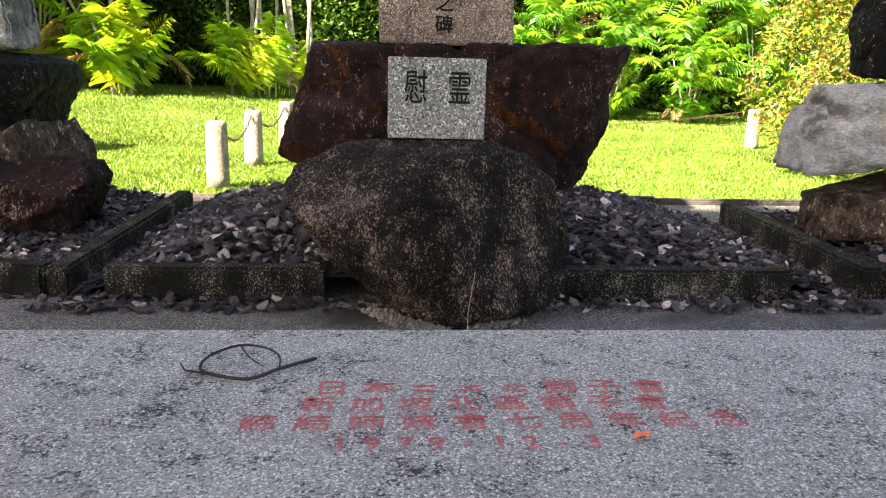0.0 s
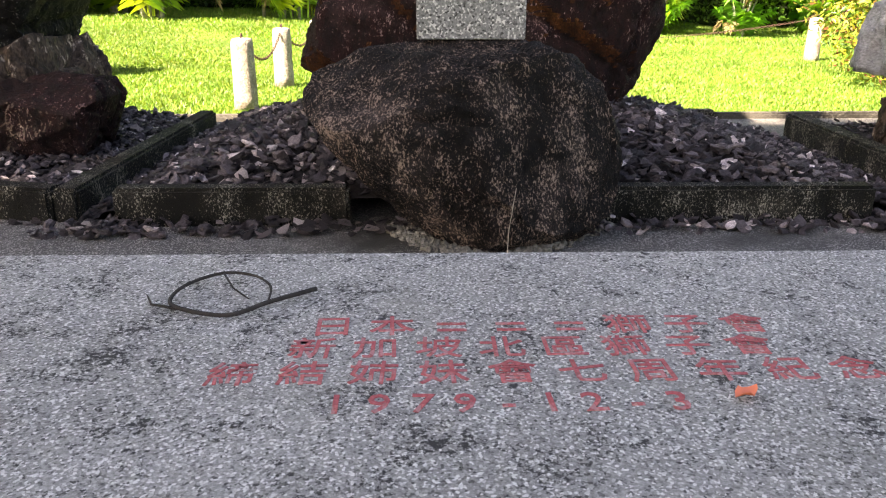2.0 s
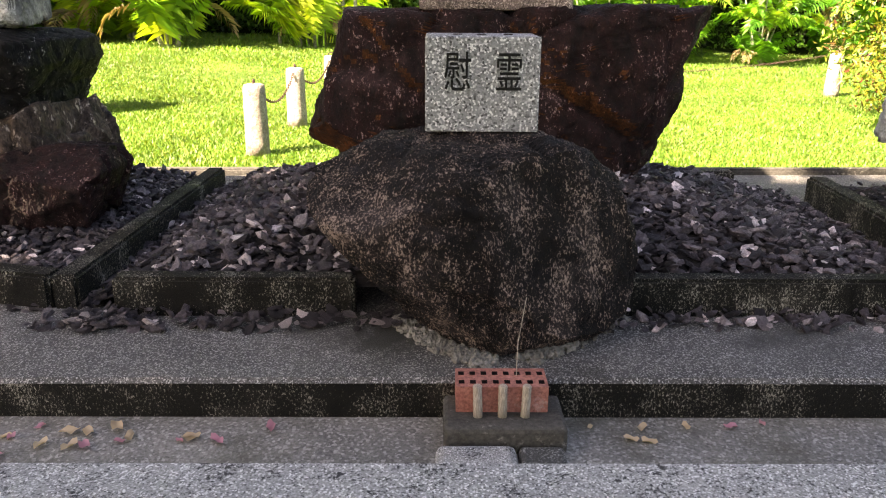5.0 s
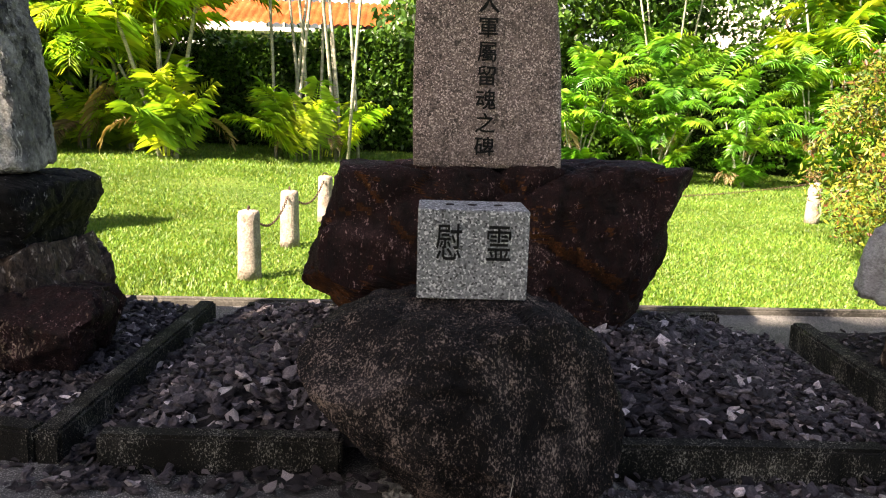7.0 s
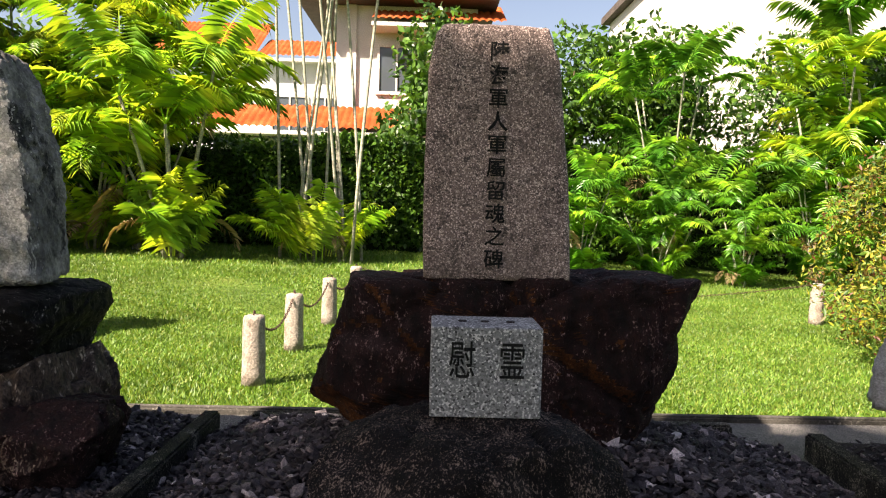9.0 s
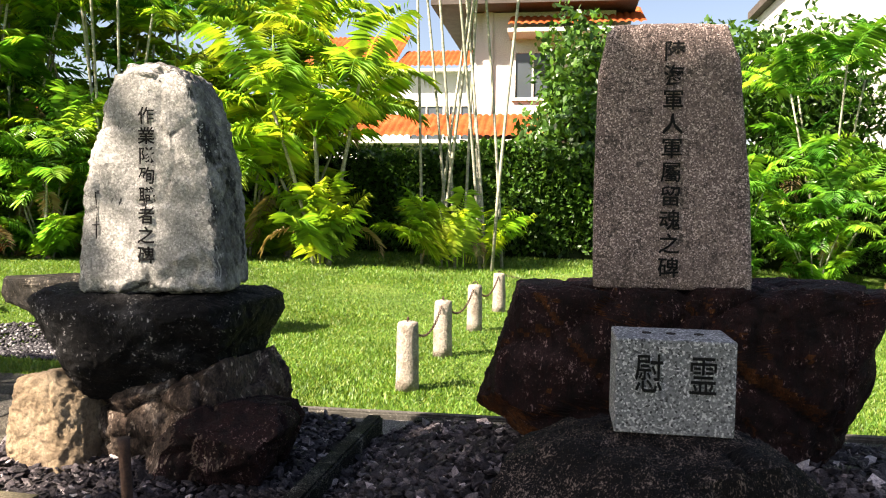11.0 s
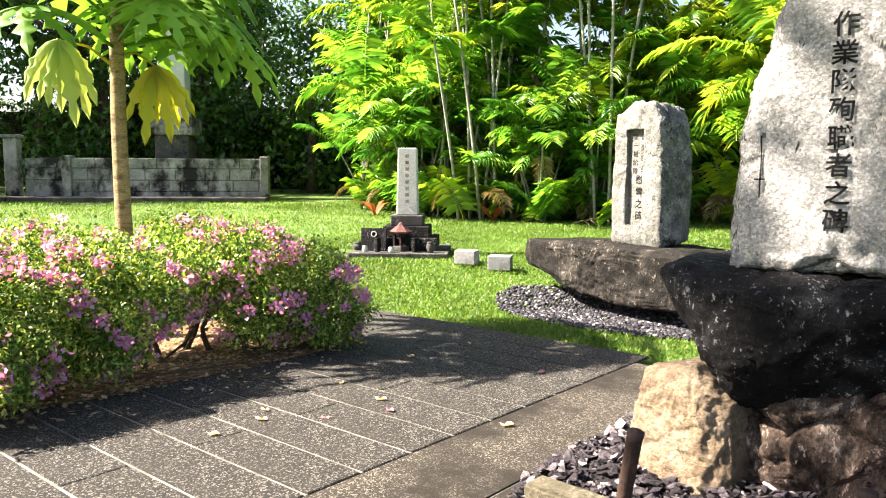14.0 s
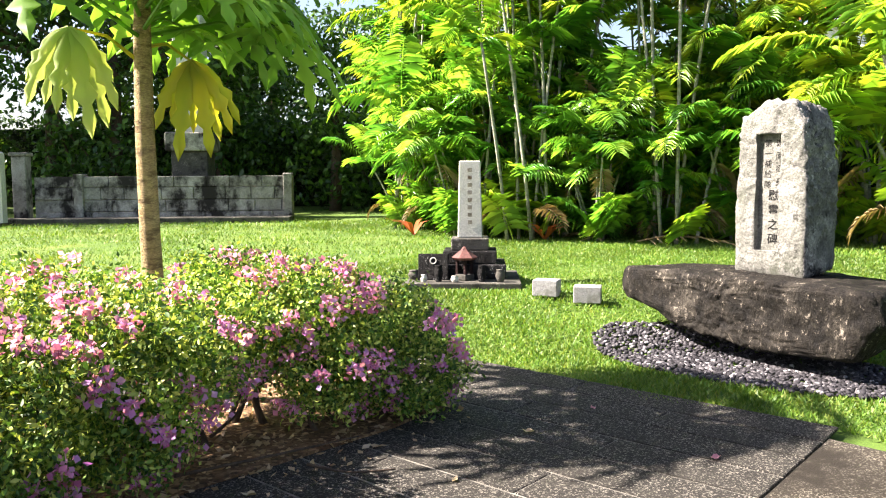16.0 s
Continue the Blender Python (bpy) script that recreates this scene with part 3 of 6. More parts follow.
pavement = sheet("pavement", [(-6.9, 1.0), (-6.6, 2.6), (-6.8, 4.4), (-6.35, 5.95), (-5.2, 5.85), (-3.52, 5.8), (-3.52, -3.0), (-12, -3.0), (-12, 1.0)], -0.1, 0.012, "joint", "grey exposed-aggregate paving with pale joints")
sheet("path", [(-3.51, -3.0), (-3.51, 5.75), (-2.96, 5.7), (-2.96, 2.44), (5.5, 2.44), (5.5, -3.0)], -0.1, 0.010, "concrete_low", "weathered plain concrete walk beside the paving")
sheet("walk_strip", [(-3.505, -3.0), (-3.505, 1.995), (-2.965, 1.995), (-2.965, 2.425), (-1.45, 2.425), (-1.7, -3.0)], 0.0, 0.014, "strip", "brown stained concrete before the step")
sheet("walk_strip", [(-3.505, 2.0), (-3.505, 5.74), (-2.97, 5.69), (-2.97, 2.0)], 0.0, 0.016, "strip", "smooth stained concrete strip along the gravel plots")


def terrace():
    """The raised concrete terrace with its step; its end ramps down to the walk."""
    bm = bmesh.new()
    rows = []
    for x, z in ((-2.95, 0.018), (-2.2, 0.06), (-1.4, 0.12), (0.2, 0.125), (2.6, 0.125), (5.5, 0.125)):
        rows.append([bm.verts.new(c) for c in ((x, 2.435, -0.1), (x, 2.435, z - 0.012), (x, 2.447, z), (x, 3.6, z), (x, 5.06, z - 0.01), (x, 5.06, -0.1))])
    for a, b in zip(rows, rows[1:]):
        for i in range(5):
            f = bm.faces.new((a[i], a[i + 1], b[i + 1], b[i])[::-1])
            # 1: the step's face, near-black like the kerbs; 2: the brown ramp end
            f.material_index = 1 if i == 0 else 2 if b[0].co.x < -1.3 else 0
    bm.faces.new(rows[0])
    bm.faces.new(rows[-1][::-1])
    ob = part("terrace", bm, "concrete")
    ob.data.materials.append(M["moss_dark"])
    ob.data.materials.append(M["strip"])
    return tagged(ob, "dark damp concrete terrace with a near-black step face", "terrace", kind="structure")


terrace()


def kerb_bar(bm, p, q, wid, z0, z1):
    p, q = Vector((*p, 0)), Vector((*q, 0))
    d = (q - p).normalized()
    m = Matrix.Translation((p + q) / 2 + Vector((0, 0, (z0 + z1) / 2))) @ Matrix.Rotation(math.atan2(d.y, d.x), 4, "Z")
    r = bmesh.ops.create_cube(bm, size=1.0, matrix=m @ Matrix.Diagonal(((q - p).length, wid, z1 - z0, 1)))
    bmesh.ops.bevel(bm, geom=list({e for v in r["verts"] for e in v.link_edges}), offset=0.012, segments=2, affect="EDGES")


def kerb_run(name, label, runs, wid, z0, z1, material="moss_dark"):
    t = thing(name, label, "kerb", kind="structure")
    for p, q in runs:
        bm = bmesh.new()
        kerb_bar(bm, p, q, wid, z0, z1)
        part("kerb_bar", bm, material, t)
    return t


kerb_run("kerb_1", "black mossy concrete kerb round the central gravel mound", [((-0.93, 2.91), (-0.16, 2.91)), ((0.62, 2.91), (1.6, 2.91)), ((-0.84, 4.53), (1.65, 4.53))], 0.08, 0.1, 0.25)
kerb_run("kerb_2", "dark concrete kerb of the gravel plot under the white stele", [((-1.11, 2.93), (-1.07, 4.62)), ((-1.15, 2.97), (-2.0, 3.17))], 0.09, 0.0, 0.235, "moss_dark")
kerb_run("kerb_5", "low worn kerb stones at the plot's corner", [((-2.66, 3.25), (-2.06, 3.22)), ((-2.02, 3.15), (-1.86, 3.11))], 0.11, -0.02, 0.225, "kerb_worn")
kerb_run("kerb_3", "dark concrete kerb of the gravel plot under the pale rock", [((1.95, 2.92), (2.03, 4.4)), ((2.0, 2.92), (4.6, 2.95))], 0.1, 0.1, 0.25, "moss_dark")
kerb_run("kerb_4", "low concrete kerb between the terrace and the lawn", [((-2.95, 4.98), (0.4, 5.03)), ((0.41, 5.03), (5.5, 5.15))], 0.07, -0.05, 0.15, "kerb")


def mound(x, y):
    """The top of the central gravel heap."""
    d = min(x + 0.86, 1.54 - x, y - 2.93, 4.5 - y)
    return 0.215 + 0.23 * min(1.0, max(0.0, d) / 0.85) ** 0.8 - 0.4 * max(0.0, -0.86 - x) - 0.2 * max(0.0, x - 1.54)


def bed(name, x0, x1, y0, y1, top, label, step=0.06):
    xs, ys = np.arange(x0, x1 + step, step), np.arange(y0, y1 + step, step)
    v = [(x, y, top(x, y) - 0.015 + 0.012 * noise.noise(Vector((x * 14, y * 14, 2)))) for y in ys for x in xs]
    w = len(xs)
    f = [(j * w + i, j * w + i + 1, (j + 1) * w + i + 1, (j + 1) * w + i) for j in range(len(ys) - 1) for i in range(w - 1)]
    ob = part(name, raw_mesh(name, v, f), "gravel_bed")
    return tagged(ob, label, "gravel", kind="structure")


bed("gravel_bed_1", -1.04, 1.90, 2.93, 4.49, mound, "dark earth and grit under the central gravel mound")
plot_l = lambda x, y: 0.195 + 0.05 * min(1.0, max(0.0, (y - 3.2) / 0.4)) * min(1.0, max(0.0, (-1.16 - x) / 0.3)) + 0.03 * noise.noise(Vector((x * 2, y * 2, 0))) - 0.2 * max(0, -2.5 - x)
bed("gravel_bed_2", -2.74, -1.15, 3.2, 4.6, plot_l, "dark earth and grit round the stele's rocks")
plot_r = lambda x, y: 0.2 + 0.03 * noise.noise(Vector((x * 2, y * 2, 5)))
bed("gravel_bed_3", 2.03, 4.5, 2.97, 4.45, plot_r, "dark earth and grit round the pale rock")


# ---- rocks and steles ----
def rock(name, label, outline, depth, at, rz, material, seed, category="rock", flank="", broken="", raw=None, **kw):
    """flank: the rough stone of its sides, darkened in colour to shade them. broken: the colour of its first break.
    raw: where its face was left undressed.
    """
    cu = sum(p[0] for p in outline) / len(outline)
    z0 = min(p[1] for p in outline)
    kw["cuts"] = [(c, far - Vector(c).normalized().z * z0) for c, far in kw.get("cuts", ())]
    me = rock_mesh(name, [(u, z - z0) for u, z in outline], depth, seed=seed, **kw)
    ob = part(name, me, material)
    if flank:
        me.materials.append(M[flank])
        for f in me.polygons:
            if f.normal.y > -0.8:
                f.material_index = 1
    if raw:
        for v in me.vertices:
            if v.co.y < 0 and raw(v.co + Vector((0, 0, z0))):
                v.co.y += 0.004 + 0.035 * noise.noise(v.co * 11) + 0.022 * noise.noise(v.co * 27)
    if broken:
        me.materials.append(M[broken])
        way = Vector(kw["cuts"][0][0]).normalized()
        for f in me.polygons:
            if f.normal.dot(way) > 0.87:
                f.material_index = len(me.materials) - 1
    ob.matrix_basis = pose(at[0], at[1], z0, 0, 0, rz)
    return tagged(ob, label, category)


rock("boulder", "rounded dark speckled granite boulder on the terrace, altar block on it",
     [(-0.31, 0.55), (-0.26, 0.64), (-0.10, 0.715), (0.08, 0.735), (0.42, 0.735), (0.57, 0.69), (0.67, 0.6), (0.73, 0.38), (0.69, 0.2), (0.56, 0.05), (0.42, -0.07), (0.30, -0.07), (0.16, 0.06), (0.0, 0.2), (-0.2, 0.38)],
     0.84, (0.0, 2.95), 0, "rock_dark", 4, "boulder", power=3.4, rough=0.04, facet=0.03, cells=1.5, grid=80,
     cuts=(((-0.45, -0.62, -0.64), 0.03), ((-0.35, -0.62, 0.70), 0.62), ((0.25, -0.62, -0.75), 0.21), ((0.45, -0.85, 0.22), 0.58)))
rock("base_rock", "wide dark reddish rock carrying the tall granite stele",
     [(-0.27, 1.06), (0.3, 1.075), (0.85, 1.08), (1.17, 1.08), (1.15, 1.0), (1.07, 0.86), (1.09, 0.72), (0.98, 0.48), (0.8, 0.3), (0.4, 0.24), (-0.05, 0.32), (-0.30, 0.47), (-0.45, 0.545), (-0.36, 0.8)],
     0.62, (0.0, 3.92), 0, "rock_red", 11, power=10.0, rough=0.022, facet=0.045, cells=1.9, back=0.95, grid=80, broken="rock_rust",
     cuts=(((-0.45, -0.62, -0.64), -0.06), ((-0.8, -0.55, 0.2), 0.57), ((0.75, -0.62, -0.2), 0.80)))
S1 = rock("stele", "tall pinkish granite memorial stele with a black vertical inscription",
          [(0.03, 1.05), (0.627, 1.05), (0.605, 1.46), (0.58, 1.72), (0.556, 1.93), (0.53, 1.99), (0.505, 2.065), (0.28, 2.07), (0.09, 2.07), (0.058, 2.03), (0.03, 1.88), (0.022, 1.47)],
          0.24, (0.0, 3.78), 0, "granite_pink", 21, "stele", pit=0.002, power=16.0, rough=0.006, facet=0.002, back=0.97)


def column(text, x, z_top, z_bot, y, parent_at, size, material="ink"):
    """One sign under another, on an upright face."""
    obs = []
    for k, ch in enumerate(text):
        z = z_top + (z_bot - z_top) * k / (len(text) - 1)
        obs.append(lettering("carved_sign", ch, size, material, pose(0, 0, 0), None, 0.0, 0.0012 if size > 0.07 else 0.0))
        obs[-1].matrix_basis = parent_at @ pose(x, y, z, 90, 0, 0)
    bpy.context.view_layer.update()
    return obs


def carve(stele, signs, away=(0, -1, 0), proud=0.006):
    """Lay flat signs on the stele's face, each vertex a hair in front of the stone."""
    inv = stele.matrix_basis.inverted()
    back = Vector(away)
    for o in signs:
        m = inv @ o.matrix_basis
        o.parent = stele
        o.matrix_basis = Matrix.Identity(4)
        for v in o.data.vertices:
            p = m @ v.co
            hit, place, _, _ = stele.ray_cast(p + back * 0.4, -back)
            v.co = (place + back * proud) if hit else p


carve(S1, column("陸海軍人軍屬留魂之碑", 0.31, 1.955, 1.135, 3.645, pose(0, 0, 0), 0.082))

altar_block = thing("altar_block", "square grey granite altar block carved with two signs, on the boulder", "stone block", (0.232, 2.96, 0.722))
part("block", boxed(-0.166, 0.166, -0.115, 0.115, 0, 0.272, 0.005), "granite_grey", altar_block)
for ch, x in (("慰", -0.072), ("霊", 0.076)):
    lettering("carved_sign", ch, 0.115, "ink", pose(x, -0.1165, 0.165, 90, 0, 0) @ Matrix.Diagonal((0.72, 1.05, 1, 1)), altar_block, 0.002, 0.0006)
# flat dark discs drawn for the shade in three sockets
for x in (-0.07, 0.0, 0.08):
    bm = bmesh.new()
    bmesh.ops.create_cone(bm, cap_ends=True, segments=14, radius1=0.014, radius2=0.014, depth=0.004, matrix=Matrix.Translation((x, 0.0, 0.2725)))
    part("socket_shade", bm, "hole", altar_block)

# the white stele on its three rocks
rock("lower_rock", "brown weathered rock at the foot of the white stele, on gravel", [(-0.44, 0.1), (-0.42, 0.42), (-0.25, 0.58), (0.2, 0.64), (0.34, 0.70), (0.42, 0.48), (0.44, 0.1), (0.0, 0.05)], 0.84, (-1.83, 4.05), -6, "rock_brown", 31, power=3.5, rough=0.05, facet=0.07, cells=1.9, cuts=(((0.3, -0.85, -0.42), 0.22),))
# its left break is coloured with paler rock_brown to look sunlit
rock("front_rock", "angular red-brown rock wedge leaning on the lower rock", [(-0.34, 0.1), (-0.32, 0.33), (-0.12, 0.50), (0.12, 0.55), (0.27, 0.53), (0.31, 0.45), (0.25, 0.30), (0.16, 0.1)], 0.5, (-1.48, 3.68), -4, "rock_red", 38, power=6.0, rough=0.03, facet=0.06, cells=1.6, broken="rock_brown",
     cuts=(((-0.62, -0.74, 0.26), 0.37), ((0.22, -0.75, -0.62), 0.02), ((0.1, -0.55, 0.83), 0.50)))
rock("beige_rock", "sunlit beige block of rough rock on gravel", [(-0.17, 0.08), (-0.19, 0.35), (-0.13, 0.6), (0.06, 0.64), (0.2, 0.52), (0.24, 0.06)], 0.5, (-2.27, 3.80), -10, "rock_beige", 33, pit=0.006, power=7.0, rough=0.035, facet=0.02, cuts=(((0.7, -0.7, 0.1), 0.3),))
rock("middle_rock", "black wet-looking rock carrying the white stele", [(-0.57, 0.95), (-0.47, 1.0), (-0.25, 0.985), (0.1, 0.97), (0.36, 0.985), (0.47, 0.94), (0.46, 0.84), (0.38, 0.71), (0.34, 0.58), (0.1, 0.47), (-0.25, 0.47), (-0.38, 0.64), (-0.5, 0.82)], 0.94, (-1.88, 4.0), -3, "rock_black", 35, power=4.5, rough=0.03, facet=0.03, cells=1.8, grid=80,
     cuts=(((0.34, -0.70, -0.63), -0.14), ((-0.5, -0.8, -0.3), 0.30), ((0.0, -0.7, 0.7), 0.96)))
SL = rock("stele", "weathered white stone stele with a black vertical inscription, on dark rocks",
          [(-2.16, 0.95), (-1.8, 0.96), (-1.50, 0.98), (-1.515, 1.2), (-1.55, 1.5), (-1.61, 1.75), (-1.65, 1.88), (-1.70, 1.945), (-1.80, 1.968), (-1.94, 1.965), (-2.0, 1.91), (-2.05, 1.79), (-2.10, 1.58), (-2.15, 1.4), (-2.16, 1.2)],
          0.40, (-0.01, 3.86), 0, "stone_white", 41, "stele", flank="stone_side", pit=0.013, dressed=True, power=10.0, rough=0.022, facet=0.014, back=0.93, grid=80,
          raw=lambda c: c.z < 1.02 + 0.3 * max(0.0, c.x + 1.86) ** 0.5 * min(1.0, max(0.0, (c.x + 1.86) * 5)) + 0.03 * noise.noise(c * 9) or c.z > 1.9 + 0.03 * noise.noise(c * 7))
carve(SL, column("作業隊殉職者之碑", -1.842, 1.72, 1.13, 3.638, pose(0, 0, 0), 0.077))

for x0, x1, z0, z1 in ((-2.075, -2.070, 1.2, 1.40), (-2.09, -2.058, 1.257, 1.262)):
    bm = bmesh.new()
    n = 8
    a = [(bm.verts.new((x0 + (x1 - x0) * k / n, 0, z0) if x1 - x0 > 0.015 else (x0, 0, z0 + (z1 - z0) * k / n)), bm.verts.new((x0 + (x1 - x0) * k / n, 0, z1) if x1 - x0 > 0.015 else (x1, 0, z0 + (z1 - z0) * k / n))) for k in range(n + 1)]
    for (p, q), (r, s) in zip(a, a[1:]):
        bm.faces.new((p, q, s, r))
    line_cut = part("carved_line", bm, "ink")
    line_cut.matrix_basis = pose(0, 3.638, 0)
    carve(SL, [line_cut])

# the broad stele beyond the path
SRZ = -15.0
rock("plinth_rock", "broad flat dark rock carrying a grey stele", [(-1.06, 0.62), (-0.5, 0.635), (0.3, 0.645), (1.05, 0.62), (1.12, 0.4), (0.95, 0.14), (0.2, 0.10), (-0.45, 0.16), (-0.7, 0.28), (-1.02, 0.36), (-1.1, 0.5)], 1.0, (-4.45, 7.62), SRZ, "rock_plinth", 51, power=12.0, rough=0.022, facet=0.012, cells=2.0)
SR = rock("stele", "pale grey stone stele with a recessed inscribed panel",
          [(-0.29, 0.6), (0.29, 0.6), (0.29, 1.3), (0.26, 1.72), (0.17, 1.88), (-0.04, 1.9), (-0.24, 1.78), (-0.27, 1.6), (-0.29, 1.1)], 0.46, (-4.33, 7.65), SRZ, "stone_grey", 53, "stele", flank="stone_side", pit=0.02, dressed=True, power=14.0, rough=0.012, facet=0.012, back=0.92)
SM = pose(-4.33, 7.62, 0, 0, 0, SRZ)


def recess(stele, m, x0, x1, z0, z1, y0):
    """Cut a panel into the stele's face."""
    cutter = part("cutter", boxed(x0, x1, -0.6, y0, z0, z1), "panel_stone")
    cutter.matrix_basis = m
    cut = stele.modifiers.new("cut", "BOOLEAN")
    cut.operation, cut.object, cut.solver = "DIFFERENCE", cutter, "EXACT"
    bpy.context.view_layer.update()
    me = bpy.data.meshes.new_from_object(stele.evaluated_get(bpy.context.evaluated_depsgraph_get()))
    stele.modifiers.remove(cut)
    stele.data = me
    bpy.data.objects.remove(cutter)


recess(SR, SM, -0.12, 0.075, 0.80, 1.65, -0.155)
bpy.context.view_layer.update()
facing = tuple((SR.matrix_basis.inverted().to_3x3() @ (SM.to_3x3() @ Vector((0, -1, 0)))).normalized())
carve(SR, column("慰霊之碑", 0.0, 1.20, 0.88, -0.2675, SM, 0.085), facing, 0.0015)
carve(SR, column("遊園挺身", 0.04, 1.58, 1.30, -0.2675, SM, 0.06), facing, 0.0015)
carve(SR, column("第一補給隊", -0.05, 1.58, 1.28, -0.2675, SM, 0.06), facing, 0.0015)

# the pale rock at the other side
rock("under_rock", "brown pitted rock under the pale grey rock", [(-0.32, 0.2), (-0.3, 0.42), (0.3, 0.55), (1.0, 0.6), (1.2, 0.3), (0.8, 0.16)], 0.6, (2.35, 3.72), 0, "rock_brown", 61, power=3.0, rough=0.05, facet=0.05)
rock("pale_rock", "pale grey weathered rock slab resting on a brown rock", [(-0.36, 0.5), (-0.34, 0.7), (-0.24, 0.94), (0.2, 0.96), (1.0, 0.95), (1.3, 0.7), (0.8, 0.6), (0.1, 0.57), (-0.1, 0.52)], 0.7, (2.33, 3.75), 0, "rock_grey", 63, power=4.0, rough=0.04, facet=0.03)
rock("top_rock", "dark grey rock standing on the pale rock", [(-0.1, 0.95), (-0.14, 1.2), (-0.05, 1.5), (0.5, 1.6), (0.9, 1.3), (0.9, 0.95)], 0.5, (2.36, 3.78), 0, "rock_black", 65, power=3.0, rough=0.04, facet=0.04)

# ---- the inscribed slab on its feet ----
offering_slab = thing("stone_table", "low grey granite table slab with faded red inscription", "stone table", (0.15, 1.035, 0))
bm = bmesh.new()
top = [(-0.77, 0.405), (1.05, 0.405), (1.05, -0.165), (-0.42, -0.165), (-0.52, -0.10), (-0.77, 0.08)]
lo, hi = [bm.verts.new((x, y, 0.428)) for x, y in top], [bm.verts.new((x, y, 0.528)) for x, y in top]
bm.faces.new(hi[::-1])
bm.faces.new(lo)
for k in range(6):
    bm.faces.new((lo[k], hi[k], hi[(k + 1) % 6], lo[(k + 1) % 6]))
bmesh.ops.recalc_face_normals(bm, faces=bm.faces)
bmesh.ops.bevel(bm, geom=list(bm.edges), offset=0.005, segments=2, affect="EDGES")
part("tabletop", bm, "slab", offering_slab)
for x in (-0.4, 0.75):
    part("leg", boxed(x - 0.13, x + 0.13, 0.0, 0.34, 0.0, 0.426, 0.01), "kerb", offering_slab)
TM = offering_slab.matrix_basis.inverted()
for line, x0, x1, y, size in (("日本   獅子會", -0.02, 0.435, 1.19, 0.052), ("新加坡北區獅子會", -0.035, 0.42, 1.137, 0.05), ("締結姉妹會七周年紀念", -0.105, 0.505, 1.083, 0.05), ("1979-12-3", 0.0, 0.31, 1.026, 0.046)):
    n = len(line)
    for k, ch in enumerate(line):
        x = x0 + (x1 - x0) * k / (n - 1)
        if ch == " ":
            for q in (-0.012, 0.004):
                o = part("painted_sign", boxed(x - 0.016, x + 0.016, y + q, y + q + 0.006, 0.5282, 0.5288), "red_paint")
                o.parent, o.matrix_basis = offering_slab, TM.copy()
            continue
        o = lettering("painted_sign", ch, size, "red_paint", pose(0, 0, 0), None, 0.0004, 0.0003)
        o.parent = offering_slab
        o.matrix_basis = TM @ pose(x, y, 0.5284, 0, 0, random.uniform(-3, 3))


# ---- bollards and chain ----
def bollard(x, y, k):
    t = thing("bollard", "worn white concrete bollard with an iron chain ring, on the lawn", "bollard", (x, y, height(x, y) - 0.02), random.uniform(0, 360), "bollards in the lawn")
    bm = bmesh.new()
    prof = [(0.088, 0.0), (0.087, 0.1), (0.085, 0.25), (0.081, 0.4), (0.079, 0.495), (0.072, 0.52), (0.045, 0.528)]
    tube(bm, [(0, 0, z) for _, z in prof], [r for r, _ in prof], 20)
    for v in bm.verts:
        v.co += Vector((1, 1, 0)) * 0.006 * noise.noise(v.co * 14 + Vector((k * 7.0, 0, 0)))
    part("shaft", bm, "post", t, smooth=True)
    bm = bmesh.new()
    tube(bm, [(0.03 * math.cos(a), 0, 0.535 + 0.022 * math.sin(a)) for a in np.linspace(0, 2 * math.pi, 13)], 0.006, 6, False)
    part("ring", bm, "rust", t)
    return t


POSTS = [(-1.215, 6.21), (-1.16, 7.57), (-1.04, 9.1), (4.86, 9.98), (-0.9, 10.7)]
for k, (x, y) in enumerate(POSTS):
    bollard(x, y, k)


def chain(p, q, sag, label):
    bm = bmesh.new()
    p, q = Vector(p), Vector(q)
    n = max(8, int((q - p).length / 0.032))
    for k in range(n):
        a, b = (k - 0.15) / n, (k + 1.15) / n
        pa, pb = p.lerp(q, a), p.lerp(q, b)
        pa.z -= sag * 4 * a * (1 - a)
        pb.z -= sag * 4 * b * (1 - b)
        d = (pb - pa).normalized()
        s = d.cross(Vector((0, 0, 1))).normalized()
        if k % 2:
            s = s.cross(d)
        mid, hl = (pa + pb) / 2, (pb - pa).length / 2
        tube(bm, [mid + d * hl * math.cos(t) + s * 0.011 * math.sin(t) for t in np.linspace(0, 2 * math.pi, 9)], 0.0035, 4, False)
    return tagged(part("chain", bm, "rust"), label, "chain")


for i, j in ((0, 1), (1, 2), (2, 4)):
    chain((*POSTS[i], 0.5), (*POSTS[j], 0.5), 0.2, "rusty iron chain sagging between two bollards")
chain((-0.9, 10.7, 0.5), (4.86, 9.98, 0.5), 0.28, "long rusty iron chain sagging above the lawn")

# ---- brick joss-stick holder ----
pedestal = thing("offering_pedestal", "low grey stone pedestal in front of the step", "pedestal", (0.27, 2.28, 0.01))
part("pedestal_block", boxed(-0.15, 0.16, -0.03, 0.15, 0, 0.075, 0.012), "kerb", pedestal)
part("front_stone", boxed(-0.17, 0.03, -0.24, -0.035, 0, 0.04, 0.02), "slab", pedestal)
part("side_stone", boxed(0.035, 0.15, -0.2, -0.035, 0, 0.035, 0.015), "concrete", pedestal)


